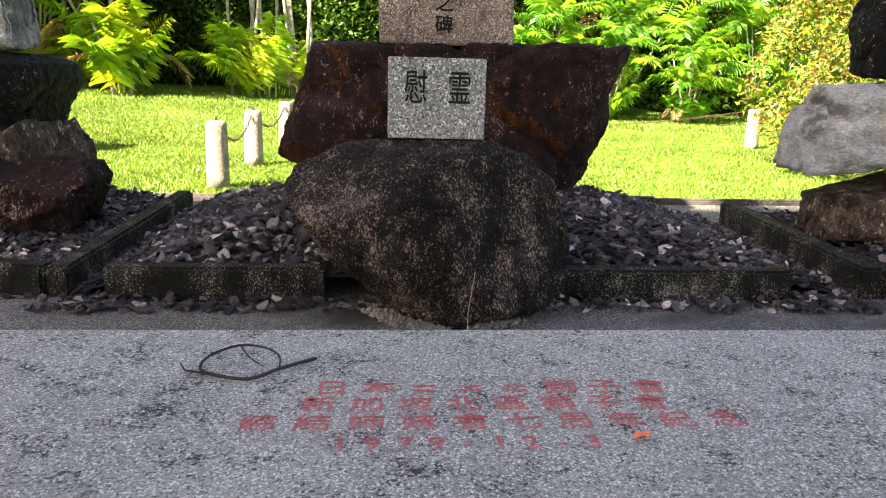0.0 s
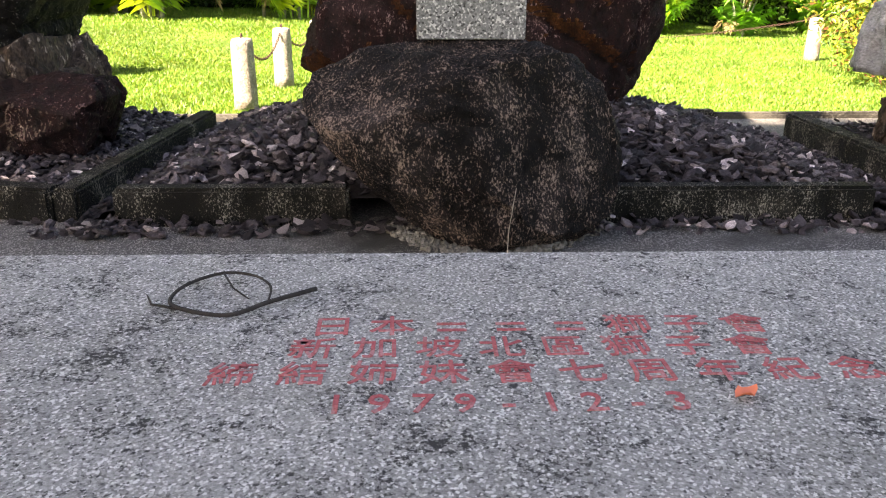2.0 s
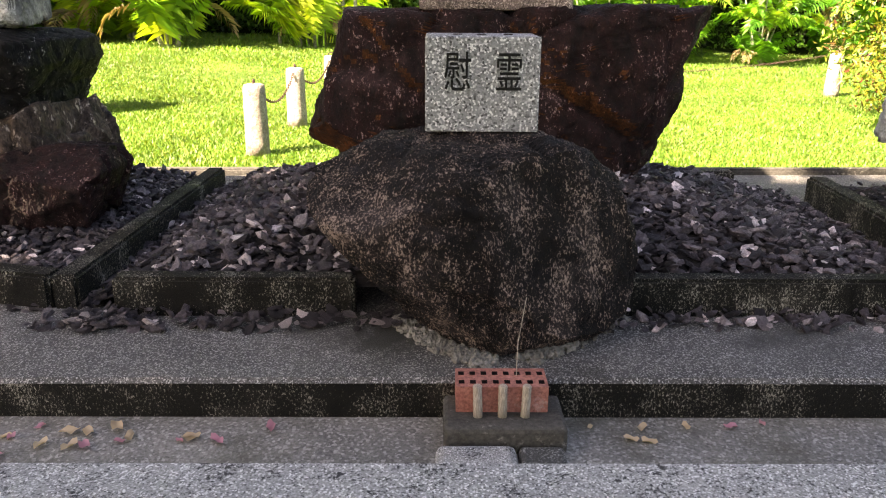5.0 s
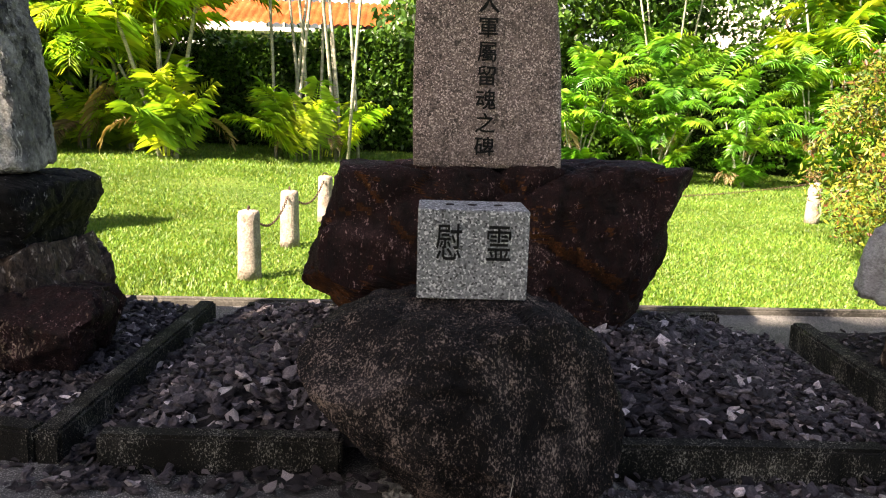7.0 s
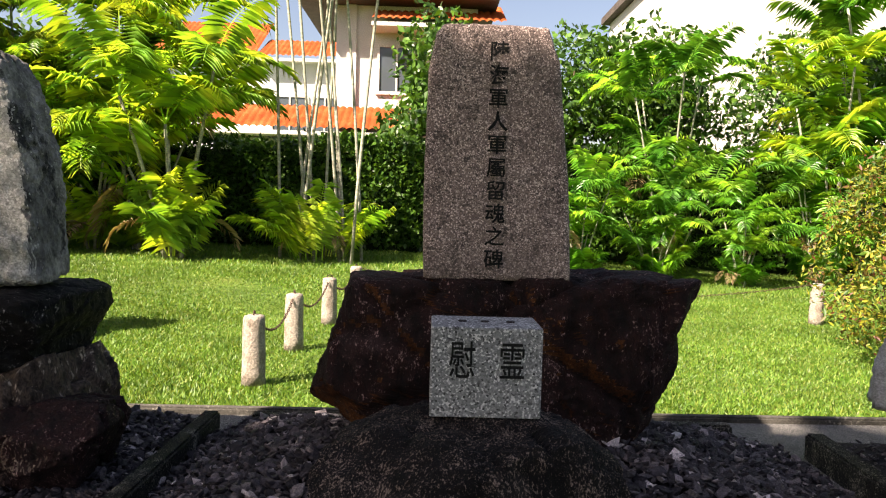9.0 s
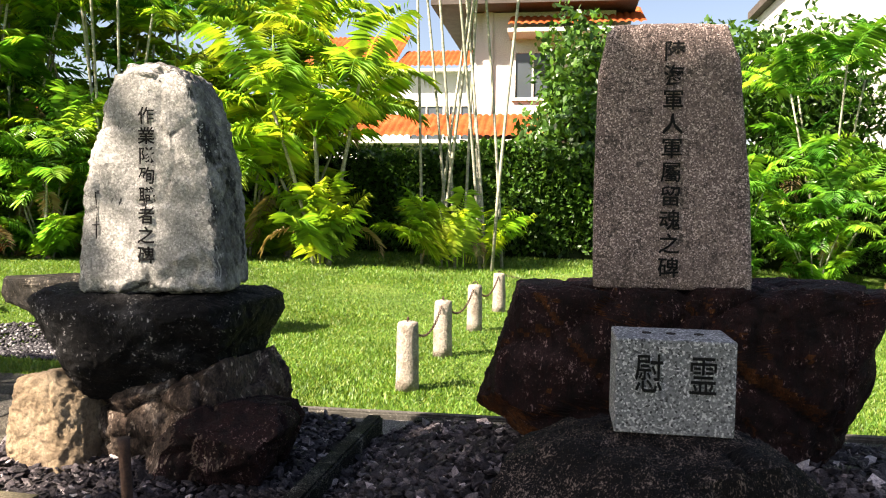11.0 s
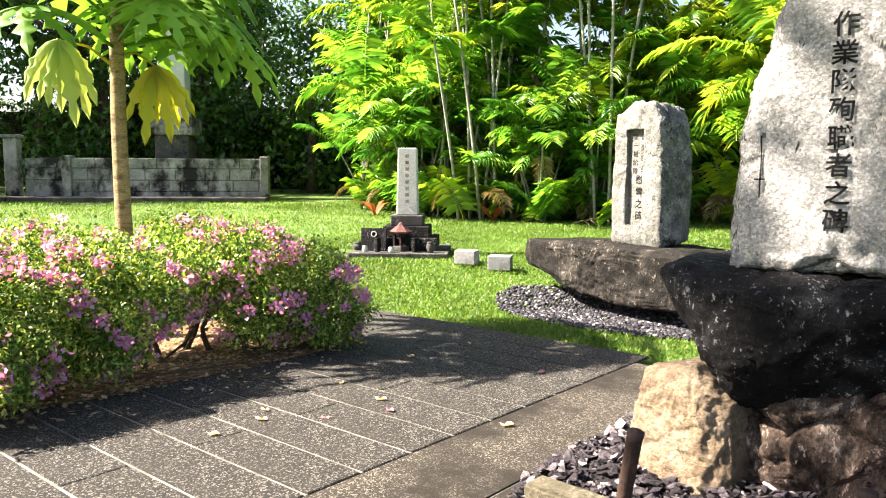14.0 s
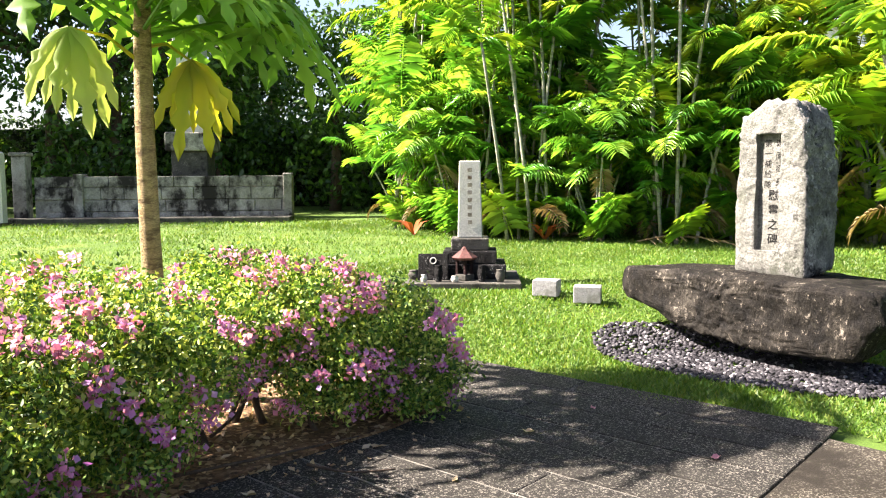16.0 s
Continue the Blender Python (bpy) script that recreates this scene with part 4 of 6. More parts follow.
def hollow_brick():
    t = thing("brick", "red clay brick with two rows of holes, lying on the pedestal", "brick", (0.27, 2.385, 0.085))
    bm = bmesh.new()
    L, D, H, cols = 0.118, 0.052, 0.072, 8
    xs = [-L] + [c for k in range(cols) for c in ((-L + (k + 0.5) * 2 * L / cols - 0.0075), (-L + (k + 0.5) * 2 * L / cols + 0.0075))] + [L]
    ys = [-D, -0.034, -0.014, 0.014, 0.034, D]
    top = {(i, j): bm.verts.new((x, y, H)) for i, x in enumerate(xs) for j, y in enumerate(ys)}
    low = {}
    for i in range(len(xs) - 1):
        for j in range(len(ys) - 1):
            c = (top[i, j], top[i + 1, j], top[i + 1, j + 1], top[i, j + 1])
            if i % 2 == 1 and j % 2 == 1:
                d = [bm.verts.new((v.co.x, v.co.y, 0.012)) for v in c]
                f = bm.faces.new(d)
                f.material_index = 1
                for a in range(4):
                    bm.faces.new((c[a], c[(a + 1) % 4], d[(a + 1) % 4], d[a])).material_index = 1
            else:
                bm.faces.new(c)
    for i in range(len(xs) - 1):
        for j, flip in ((0, False), (len(ys) - 1, True)):
            a, b = top[i, j], top[i + 1, j]
            q = [a, b] + [low.setdefault((k, j), bm.verts.new((xs[k], ys[j], 0))) for k in (i + 1, i)]
            bm.faces.new(q[::-1] if not flip else q)
    for j in range(len(ys) - 1):
        for i, flip in ((0, True), (len(xs) - 1, False)):
            q = [top[i, j], top[i, j + 1]] + [low.setdefault((i, k), bm.verts.new((xs[i], ys[k], 0))) for k in (j + 1, j)]
            bm.faces.new(q)
    bmesh.ops.recalc_face_normals(bm, faces=bm.faces)
    o = part("clay_body", bm, "brick", t)
    o.data.materials.append(M["hole"])
    return t


hollow_brick()
for k, x in enumerate((-0.062, 0.0, 0.058)):
    bm = bmesh.new()
    tube(bm, [(0, 0, z) for z in (0, 0.03, 0.07, 0.082, 0.086)], [0.0125, 0.012, 0.0115, 0.012, 0.009], 10)
    tagged(part("peg", bm, "old_wood", None, smooth=True), "weathered pale peg standing before the brick", "peg", "pegs before the brick").matrix_basis = pose(0.27 + x, 2.312, 0.085, -4, 2 * k - 2, 0)
bm = bmesh.new()
tube(bm, [(0.31, 2.39, 0.14), (0.315, 2.42, 0.24), (0.335, 2.44, 0.36)], 0.0012, 5)
tagged(part("joss_stick", bm, "old_wood"), "thin joss stick standing in the brick", "joss stick")

# ---- iron stakes by the gravel plot ----
for nm, a, b, r in (("iron_stake", (-2.27, 3.05, 0.02), (-2.15, 2.985, 0.575), 0.022), ("iron_stake", (-1.60, 3.11, 0.1), (-1.60, 3.08, 0.53), 0.021), ("iron_stake", (-2.08, 2.73, 0.03), (-2.08, 2.73, 0.34), 0.018), ("iron_stake", (-1.88, 2.76, 0.03), (-1.88, 2.76, 0.35), 0.018)):
    bm = bmesh.new()
    a, b = Vector(a), Vector(b)
    tube(bm, [a, a.lerp(b, 0.5) + Vector((0.004, 0, 0)), b - (b - a).normalized() * 0.03, b], [r, r * 0.95, r, r * 1.12], 12)
    tagged(part(nm, bm, "rust", None, smooth=True), "rusty iron stake driven in beside the gravel plot", "stake", "iron stakes by the plot")
part_bar = part("iron_bar", boxed(-2.07, -1.89, 2.725, 2.765, 0.25, 0.275, 0.004), "kerb")
tagged(part_bar, "short grey bar fixed between the low stakes", "bar")


# ---- palms ----
def frond(rng, base, az, length, rise, droop, leaf, pairs=23, fold=0.3, breadth=0.6):
    """A feather frond: an arching rib and two rows of narrow leaflets that rise from it in a V and bend over at their tips. Returns vertices and triangles."""
    V, F = [], []
    out = Vector((math.cos(az), math.sin(az), 0))
    side = Vector((-out.y, out.x, 0))
    roll = rng.uniform(-0.5, 0.5)
    pts = []
    p = Vector(base)
    ang = rise
    n = 12
    sway = rng.uniform(-0.25, 0.25)
    for k in range(n + 1):
        pts.append(p.copy())
        d = out * math.cos(ang) + Vector((0, 0, 1)) * math.sin(ang) + side * sway * k / n
        p += d.normalized() * (length / n)
        ang -= droop / n * (0.4 + 1.2 * k / n)
    for k in range(n):
        w = 0.011 * (1 - k / n) + 0.003
        i = len(V)
        V += [pts[k] - side * w, pts[k] + side * w, pts[k + 1] + side * w * 0.9, pts[k + 1] - side * w * 0.9]
        F += [(i, i + 1, i + 2), (i, i + 2, i + 3)]
    down = Vector((0, 0, -1))
    for k in range(pairs):
        t = 0.2 + 0.8 * (k + 0.5) / pairs
        x = t * n
        i0 = min(n - 1, int(x))
        q = pts[i0].lerp(pts[i0 + 1], x - i0)
        along = (pts[i0 + 1] - pts[i0]).normalized()
        up = side.cross(along).normalized()
        if up.z < 0:
            up = -up
        sd = (side * math.cos(roll) + up * math.sin(roll)).normalized()
        un = sd.cross(along).normalized()
        if un.z < 0:
            un = -un
        L = leaf * (0.3 + 0.7 * math.sin(math.pi * (0.10 + 0.80 * t)) ** 0.7) * rng.uniform(0.85, 1.1)
        for s in (-1, 1):
            a = fold * rng.uniform(0.5, 1.3)
            lie = 0.15 + 0.75 * t * t * t + rng.uniform(-0.08, 0.08)
            dirn = (sd * s * math.cos(a) + un * math.sin(a) + along * lie).normalized()
            mid = q + (dirn + down * 0.12).normalized() * L * 0.45
            tip = mid + (dirn + down * rng.uniform(0.5, 1.3)).normalized() * L * 0.55
            wv = (along - dirn * along.dot(dirn)).normalized() * (0.009 + 0.02 * L) * breadth
            i = len(V)
            V += [q, mid + wv, tip, mid - wv]
            F += [(i, i + 1, i + 2), (i, i + 2, i + 3)]
    return V, F


def mesh_from(name, V, F):
    return raw_mesh(name, [tuple(v) for v in V], F)


def palm(name, label, seed, stems, tall, spread, crown, base_fronds, leaf=0.34, length=1.5, material="palm", thick=0.028, dead=2, foot=1.0, wide=0.0, pairs=23, breadth=0.6):
    """A clump of slender ringed stems, each with a crown of feather fronds, and young fronds from the foot."""
    rng = random.Random(seed)
    t = thing(name, label, "palm tree", group="palms along the hedge")
    V, F, DV, DF = [], [], [], []

    def add(vf, dry=False):
        v, f = vf
        tv, tf = (DV, DF) if dry else (V, F)
        o = len(tv)
        tv.extend(v)
        tf.extend([tuple(i + o for i in q) for q in f])
    for s in range(stems):
        a = 2 * math.pi * s / max(1, stems) + rng.uniform(-0.5, 0.5)
        h = tall * (rng.uniform(0.75, 1.1) if s % 2 == 0 or stems > 9 else rng.uniform(0.3, 0.7))
        out = spread * rng.uniform(0.3, 1.0)
        r0 = rng.uniform(0.05, 0.2) + wide * rng.uniform(0.1, 1.0)
        turn = rng.uniform(-2.4, 2.4) if wide else 0.0
        pts = []
        for k in range(7):
            u = k / 6
            pts.append((math.cos(a) * r0 + math.cos(a + turn) * out * u ** 1.2, math.sin(a) * r0 + math.sin(a + turn) * out * u ** 1.2, h * u))
        bm = bmesh.new()
        tube(bm, pts, [thick * (1.15 - 0.35 * k / 6) for k in range(7)], 7)
        part("stem", bm, "bark_pale", t, smooth=True)
        for c in range(crown):
            az = a + 2 * math.pi * c / crown + rng.uniform(-0.3, 0.3)
            add(frond(rng, pts[-1], az, length * rng.uniform(0.8, 1.15), rng.uniform(0.35, 1.45), rng.uniform(0.9, 2.1), leaf, pairs, 0.3, breadth))
        if rng.random() < 0.3 and dead:
            add(frond(rng, (pts[-1][0], pts[-1][1], pts[-1][2] - 0.1), rng.uniform(0, 6), length * 0.7, -0.6, 0.9, leaf * 0.7, 16), True)
    for c in range(base_fronds):
        az = rng.uniform(0, 2 * math.pi)
        add(frond(rng, (math.cos(az) * (0.12 + wide * 0.5), math.sin(az) * (0.12 + wide * 0.5), 0.05), az, length * foot * rng.uniform(0.6, 1.2), rng.uniform(1.0, 1.5), rng.uniform(0.5, 1.3), leaf, pairs, 0.3, breadth))
    for c in range(dead):
        az = rng.uniform(0, 2 * math.pi)
        add(frond(rng, (math.cos(az) * 0.1, math.sin(az) * 0.1, 0.5), az, length * 0.6, 0.3, 2.0, leaf * 0.6, 16), True)
    part("crown", mesh_from("crown", V, F), material, t)
    if DV:
        part("dry_fronds", mesh_from("dry_fronds", DV, DF), "dead_frond", t, "dry brown hanging fronds")
    return t


def put(t, x, y, rz=0.0, s=1.0):
    t.scale = (s, s, s)
    t.location, t.rotation_euler = (x, y, height(x, y) - 0.03), (0, 0, radians(rz))


P1 = palm("areca_palm", "yellow-green feather palm clump with pale stems", 3, 6, 2.9, 0.9, 6, 9, 0.5, 1.6, foot=0.75)
put(P1, -4.2, 13.4, 0, 1.15)
P2 = palm("areca_palm", "fan of tall pale palm stems over young fronds", 5, 11, 6.8, 1.4, 5, 30, 0.42, 1.25, thick=0.026, foot=0.95, wide=0.75)
put(P2, -1.9, 14.1)
P3 = palm("areca_palm", "tall feather palm clump with arching bright fronds", 8, 6, 4.0, 1.1, 6, 5, 0.52, 1.8, foot=0.6)
put(P3, -5.2, 14.6, 60)
P4 = palm("areca_palm", "deep green feather palm clump on slender stems", 12, 8, 4.3, 1.2, 6, 8, 0.5, 1.6, "palm_dark", 0.026, foot=0.85)
put(P4, -9.8, 13.0)


P5 = palm("fan_leaf_palm", "glossy green palm clump with broad leaflets on thin stems", 21, 7, 2.7, 1.0, 6, 16, 0.5, 1.35, "palm_dark", 0.024, foot=0.85, pairs=17, breadth=0.9)
put(P5, 2.7, 14.4, 0, 0.62)
P6 = palm("areca_palm", "group of tall bare palm stems with small high crowns", 33, 5, 6.6, 0.9, 5, 3, 0.42, 1.3, thick=0.025, foot=0.6, wide=0.35)
put(P6, -9.55, 11.75, 30)


def palm_copy(src, x, y, rz, s):
    c = copy_thing(src, pose(x, y, height(x, y) - 0.03, 0, 0, rz) @ Matrix.Diagonal((s / src.scale[0], s / src.scale[0], s / src.scale[0], 1)))
    return c


for src, spots in ((P4, ((4.9, 16.4, 200, 0.85), (-12.6, 12.2, 100, 0.62), (-11.3, 12.9, 20, 0.7), (-13.4, 15.4, 150, 1.1), (-8.6, 13.9, 220, 0.9), (-12.4, 15.0, 80, 1.15), (-7.4, 15.0, 10, 1.0), (-14.6, 16.0, 250, 1.3), (9.8, 17.0, 130, 1.2))),
                   (P1, ((-5.9, 14.3, 70, 0.9), (-7.8, 13.6, 30, 0.75))),
                   (P5, ((-8.6, 12.3, 70, 0.75), (-6.9, 13.6, 20, 0.8), (-11.6, 12.2, 160, 1.0), (4.3, 15.0, 60, 0.6), (5.8, 14.6, 150, 0.55), (7.6, 15.4, 220, 0.7), (-11.0, 11.8, 40, 0.8), (-9.4, 12.5, 110, 0.75), (-7.9, 13.0, 200, 0.65), (-12.2, 12.6, 300, 0.9))),
                   (P3, ((-10.3, 12.9, 140, 0.85), (8.4, 16.6, 290, 1.0), (-14.6, 15.4, 250, 1.0), (-8.0, 14.4, 330, 0.9))),
                   (P2, ((-10.4, 12.4, 90, 0.9),)),
                   (P6, ((-7.5, 12.7, 170, 1.0), (-12.9, 12.4, 280, 0.95)))):
    for x, y, rz, s in spots:
        palm_copy(src, x, y, rz, s)


# ---- hedges and trees ----
def hedge(name, x0, x1, y, wid, tall, seed, n, label, slant=0.0):
    t = thing(name, label, "hedge")
    rng = np.random.default_rng(seed)
    g = height((x0 + x1) / 2, y)
    m = Matrix.Translation(((x0 + x1) / 2, y, g))
    # near-black box: the shade deep in the foliage, put into colour
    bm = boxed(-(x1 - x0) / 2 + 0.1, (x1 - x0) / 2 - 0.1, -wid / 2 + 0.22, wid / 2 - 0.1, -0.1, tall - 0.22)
    part("shade_box", bm, "shade_core", t)
    L = x1 - x0
    u = rng.uniform(-L / 2, L / 2, n)
    top = rng.uniform(0, 1, n) < 0.18
    z = np.where(top, tall + rng.normal(0, 0.06, n), rng.uniform(0.02, 1, n) ** 0.8 * tall)
    swell = 0.10 * np.sin(u * 2.1) * np.cos(z * 2.7 + u) + 0.06 * np.sin(u * 5.3 + z * 4)
    v = np.where(top, rng.uniform(-wid / 2, wid / 2, n), -wid / 2 + np.abs(rng.normal(0, 0.12, n)) + swell)
    z = z + 0.1 * np.sin(u * 1.7 + 0.6) * (z > tall * 0.8)
    leaves("foliage", np.stack([u, v, z], 1), 0.15, seed, "hedge", t, aspect=1.8, droop=0.2, aim=(0, -0.9, 0.1))
    t.matrix_basis = m @ pose(0, 0, 0, 0, 0, slant)
    return t


hedge("hedge", -8.8, 4.5, 17.0, 1.2, 2.2, 4, 30000, "tall dark green clipped hedge behind the lawn")
hedge("hedge", 4.0, 13.5, 18.2, 1.2, 2.5, 6, 16000, "tall dark green hedge behind the palms")
hedge("hedge", -31.0, -16.0, 15.2, 1.2, 2.6, 14, 12000, "dark hedge in shade behind the stone wall", 38)
hedge("hedge", -17.0, -8.0, 16.4, 1.2, 2.6, 9, 14000, "dark hedge in shade behind the palms", -8)


def tree(name, label, at, trunk_h, r0, blobs, n, leaf, seed, material="tree", bark="bark_dark"):
    t = thing(name, label, "tree", at)
    rng = random.Random(seed)
    bm = bmesh.new()
    tube(bm, [(0, 0, -0.1), (0.06, 0.03, trunk_h * 0.4), (0.0, 0.1, trunk_h * 0.75), (0.1, 0, trunk_h)], [r0 * 1.25, r0, r0 * 0.85, r0 * 0.7], 10)
    part("trunk", bm, bark, t, smooth=True)
    nr = np.random.default_rng(seed)
    pts = []
    for c, r in blobs:
        bm = bmesh.new()
        e = Vector(c)
        s = Vector((0.0, 0.05, trunk_h * 0.85))
        tube(bm, [s, s.lerp(e, 0.5) + Vector((0, 0, -0.15)), e], [r0 * 0.55, r0 * 0.35, r0 * 0.12], 7)
        part("limb", bm, bark, t, smooth=True)
        share = int(n * r[0] * r[1] / sum(q[1][0] * q[1][1] for q in blobs))
        pts.append(blob_points(nr, share, c, r, 0.35))
    leaves("crown", np.concatenate(pts), leaf, seed, material, t, aspect=1.9, droop=0.3)
    return t


rr = random.Random(77)
# the last two stand out of view, added to shade the wall's background
for k, (x, y, hgt) in enumerate(((-8.5, 19.5, 3.6), (-20.0, 20.0, 6.0), (-24.5, 18.0, 5.8), (-27.5, 13.5, 5.5), (-23.0, 15.5, 5.0), (-0.2, 19.6, 4.4), (6.4, 19.9, 4.4), (3.6, 20.6, 4.6), (9.4, 20.4, 5.2), (12.5, 19.5, 4.6), (-22.0, 23.5, 7.0), (-18.6, 15.6, 4.6), (-22.0, 14.2, 4.8), (-24.5, 10.5, 5.2), (-15.5, 17.6, 2.6), (-28.0, 9.0, 6.0), (-25.5, 14.5, 6.5), (-30.0, 17.0, 7.5), (-31.0, 5.0, 6.5), (-27.0, 7.0, 8.5), (-26.3, 3.8, 8.5))):
    bl = [((rr.uniform(-1.2, 1.2), rr.uniform(-1.0, 1.0), hgt * f + rr.uniform(-0.3, 0.3)), (rr.uniform(1.3, 2.1), rr.uniform(1.2, 1.9), rr.uniform(0.9, 1.4))) for f in (0.14, 0.3, 0.5, 0.68, 0.85, 1.0)]
    if x == -0.2:
        bl = [((c[0] * 0.6, c[1], c[2]), (r[0] * 0.65, r[1], r[2])) for c, r in bl]
    # left of x = -15 darker hedge leaves put the deep shade into colour
    tree("garden_tree", "leafy dark green tree behind the palms", (x, y, height(x, y)), hgt * 0.7, 0.14, bl, 5200 if x < -1 else 8500, 0.21, 200 + k, "hedge" if x < -15 or x > -1 else "tree")

# a broad crown that keeps the ground behind the stone wall dark
wide = []
for s in range(-5, 6, 2):
    for d in (2.2, 4.4):
        if d < 3 and s in (1, 3):
            continue
        wide.append(((0.7 * s - 0.7 * d + 2.5, 0.7 * s + 0.7 * d - 3.8, 5.6 + rr.uniform(-0.3, 0.3)), (1.4, 1.4, 0.6)))
tree("garden_tree", "broad dark tree behind the stone wall", (-24.0, 12.1, height(-24.0, 12.1)), 4.6, 0.18, wide, 7000, 0.24, 260, "hedge")

# an unseen tall crown, added out of view to shade the trees behind the wall
high = []
for i in range(6):
    for j in range(5):
        x, y = -31.5 + 1.7 * i, 6.6 + 1.7 * j
        if math.hypot(x + 23.4, y - 8.3) > 1.8:
            high.append(((x + 28.0, y - 9.5, 9.0 + rr.uniform(-0.4, 0.4)), (1.35, 1.35, 0.6)))
tree("garden_tree", "tall unseen tree added to shade the trees behind the wall", (-28.0, 9.5, height(-28.0, 9.5)), 8.0, 0.25, high, 15000, 0.27, 261, "hedge")

# the large tree behind the walker, which shades the terrace
bl = []
for i in range(10):
    for j in range(6):
        if i < 2 and j > 3 + i:
            continue
        u, v = -5.6 + 1.05 * i + rr.uniform(-0.2, 0.2), -3.4 + 1.1 * j + rr.uniform(-0.15, 0.15)
        if j == 5 and u < -1.0 or u < -3.7 and v > -0.2 or u < -2.3 and v > 0.8:
            continue
        bl.append(((u, v, 7.0 + rr.uniform(-0.3, 0.5)), (rr.uniform(0.85, 1.05), rr.uniform(0.8, 0.95), rr.uniform(0.4, 0.6))))
for k in range(7):
    bl.append(((-0.9 + 0.75 * k, 2.65 + rr.uniform(-0.08, 0.05), 7.0), (0.6, 0.5, 0.4)))
for k in (2, 3):
    bl.append(((-3.0 + 0.6 * k, 1.7, 7.0), (0.5, 0.5, 0.35)))
for k in range(5):
    bl.append(((1.4 + 0.75 * k, 3.0, 7.0), (0.6, 0.5, 0.35)))
bl += [((-1.62, 2.72, 7.0), (0.32, 0.22, 0.22)), ((-2.25, 2.2, 7.0), (0.42, 0.4, 0.3)), ((-1.65, 2.15, 7.0), (0.5, 0.42, 0.3)), ((-1.6, 0.95, 7.0), (0.6, 0.5, 0.4)), ((-2.0, 1.15, 7.1), (0.6, 0.5, 0.4)), ((0.45, 3.0, 7.0), (0.6, 0.4, 0.3))]
shade_tree = tree("shade_tree", "broad spreading tree that shades the terrace", (-4.5, -2.9, 0), 4.8, 0.28, bl, 26000, 0.3, 900)
fr = np.random.default_rng(31)
twigs = np.concatenate([blob_points(fr, 26, (fr.uniform(-3.4, -0.4), fr.uniform(1.7, 3.15), 7.0), (0.3, 0.22, 0.2), 0.2) for _ in range(17)])
leaves("outer_leaves", twigs, 0.26, 32, "tree", shade_tree)


# ---- shrubs ----
def shrub(name, label, at, stems, blobs, n, leaf, seed, material, category="shrub", flowers=0, aspect=2.0, tuft=1):
    t = thing(name, label, category, at)
    rng = random.Random(seed)
    for k in range(stems):
        c = blobs[k % len(blobs)][0]
        foot = Vector((c[0] * 0.75 + rng.uniform(-0.15, 0.15), c[1] * 0.75 + rng.uniform(-0.15, 0.15), 0))
        e = Vector(c) + Vector((rng.uniform(-0.2, 0.2), rng.uniform(-0.2, 0.2), 0))
        bm = bmesh.new()
        jog = lambda a: Vector((rng.uniform(-a, a), rng.uniform(-a, a), 0))
        r = rng.uniform(0.007, 0.018)
        tube(bm, curved([foot, foot.lerp(e, 0.3) + jog(0.1), foot.lerp(e, 0.6) + jog(0.12), e], 3), [r * (1.3 - 0.11 * q) for q in range(10)], 6)
        part("branch", bm, "bark_dark", t, smooth=True)
    nr = np.random.default_rng(seed)
    tot = sum(r[0] * r[1] for _, r in blobs)
    pts = np.concatenate([blob_points(nr, int(n / tuft * r[0] * r[1] / tot), c, r, 0.6) for c, r in blobs])
    pts = pts[pts[:, 2] > 0.05]
    if tuft > 1:
        pts = np.repeat(pts, tuft, 0) + nr.normal(0, leaf * 1.05, (len(pts) * tuft, 3))
    leaves("foliage", pts, leaf, seed, material, t, aspect=aspect, droop=0.1)
    if flowers:
        heads = np.concatenate([blob_points(nr, int(flowers * r[0] * r[1] / tot), c, [q * 1.06 for q in r], 0.95) for c, r in blobs])
        out = [min(sum(((p[i] - c[i]) / r[i]) ** 2 for i in range(3)) for c, r in blobs) > 0.72 for p in heads]
        heads = heads[np.array(out) & (heads[:, 2] > 0.12)]
        fp = np.repeat(heads, 26, 0) + nr.normal(0, 0.021, (len(heads) * 26, 3))
        leaves("blossoms", fp, 0.032, seed + 1, "bract", t, "pink papery blossoms", aspect=1.25, droop=0.0)
    return t


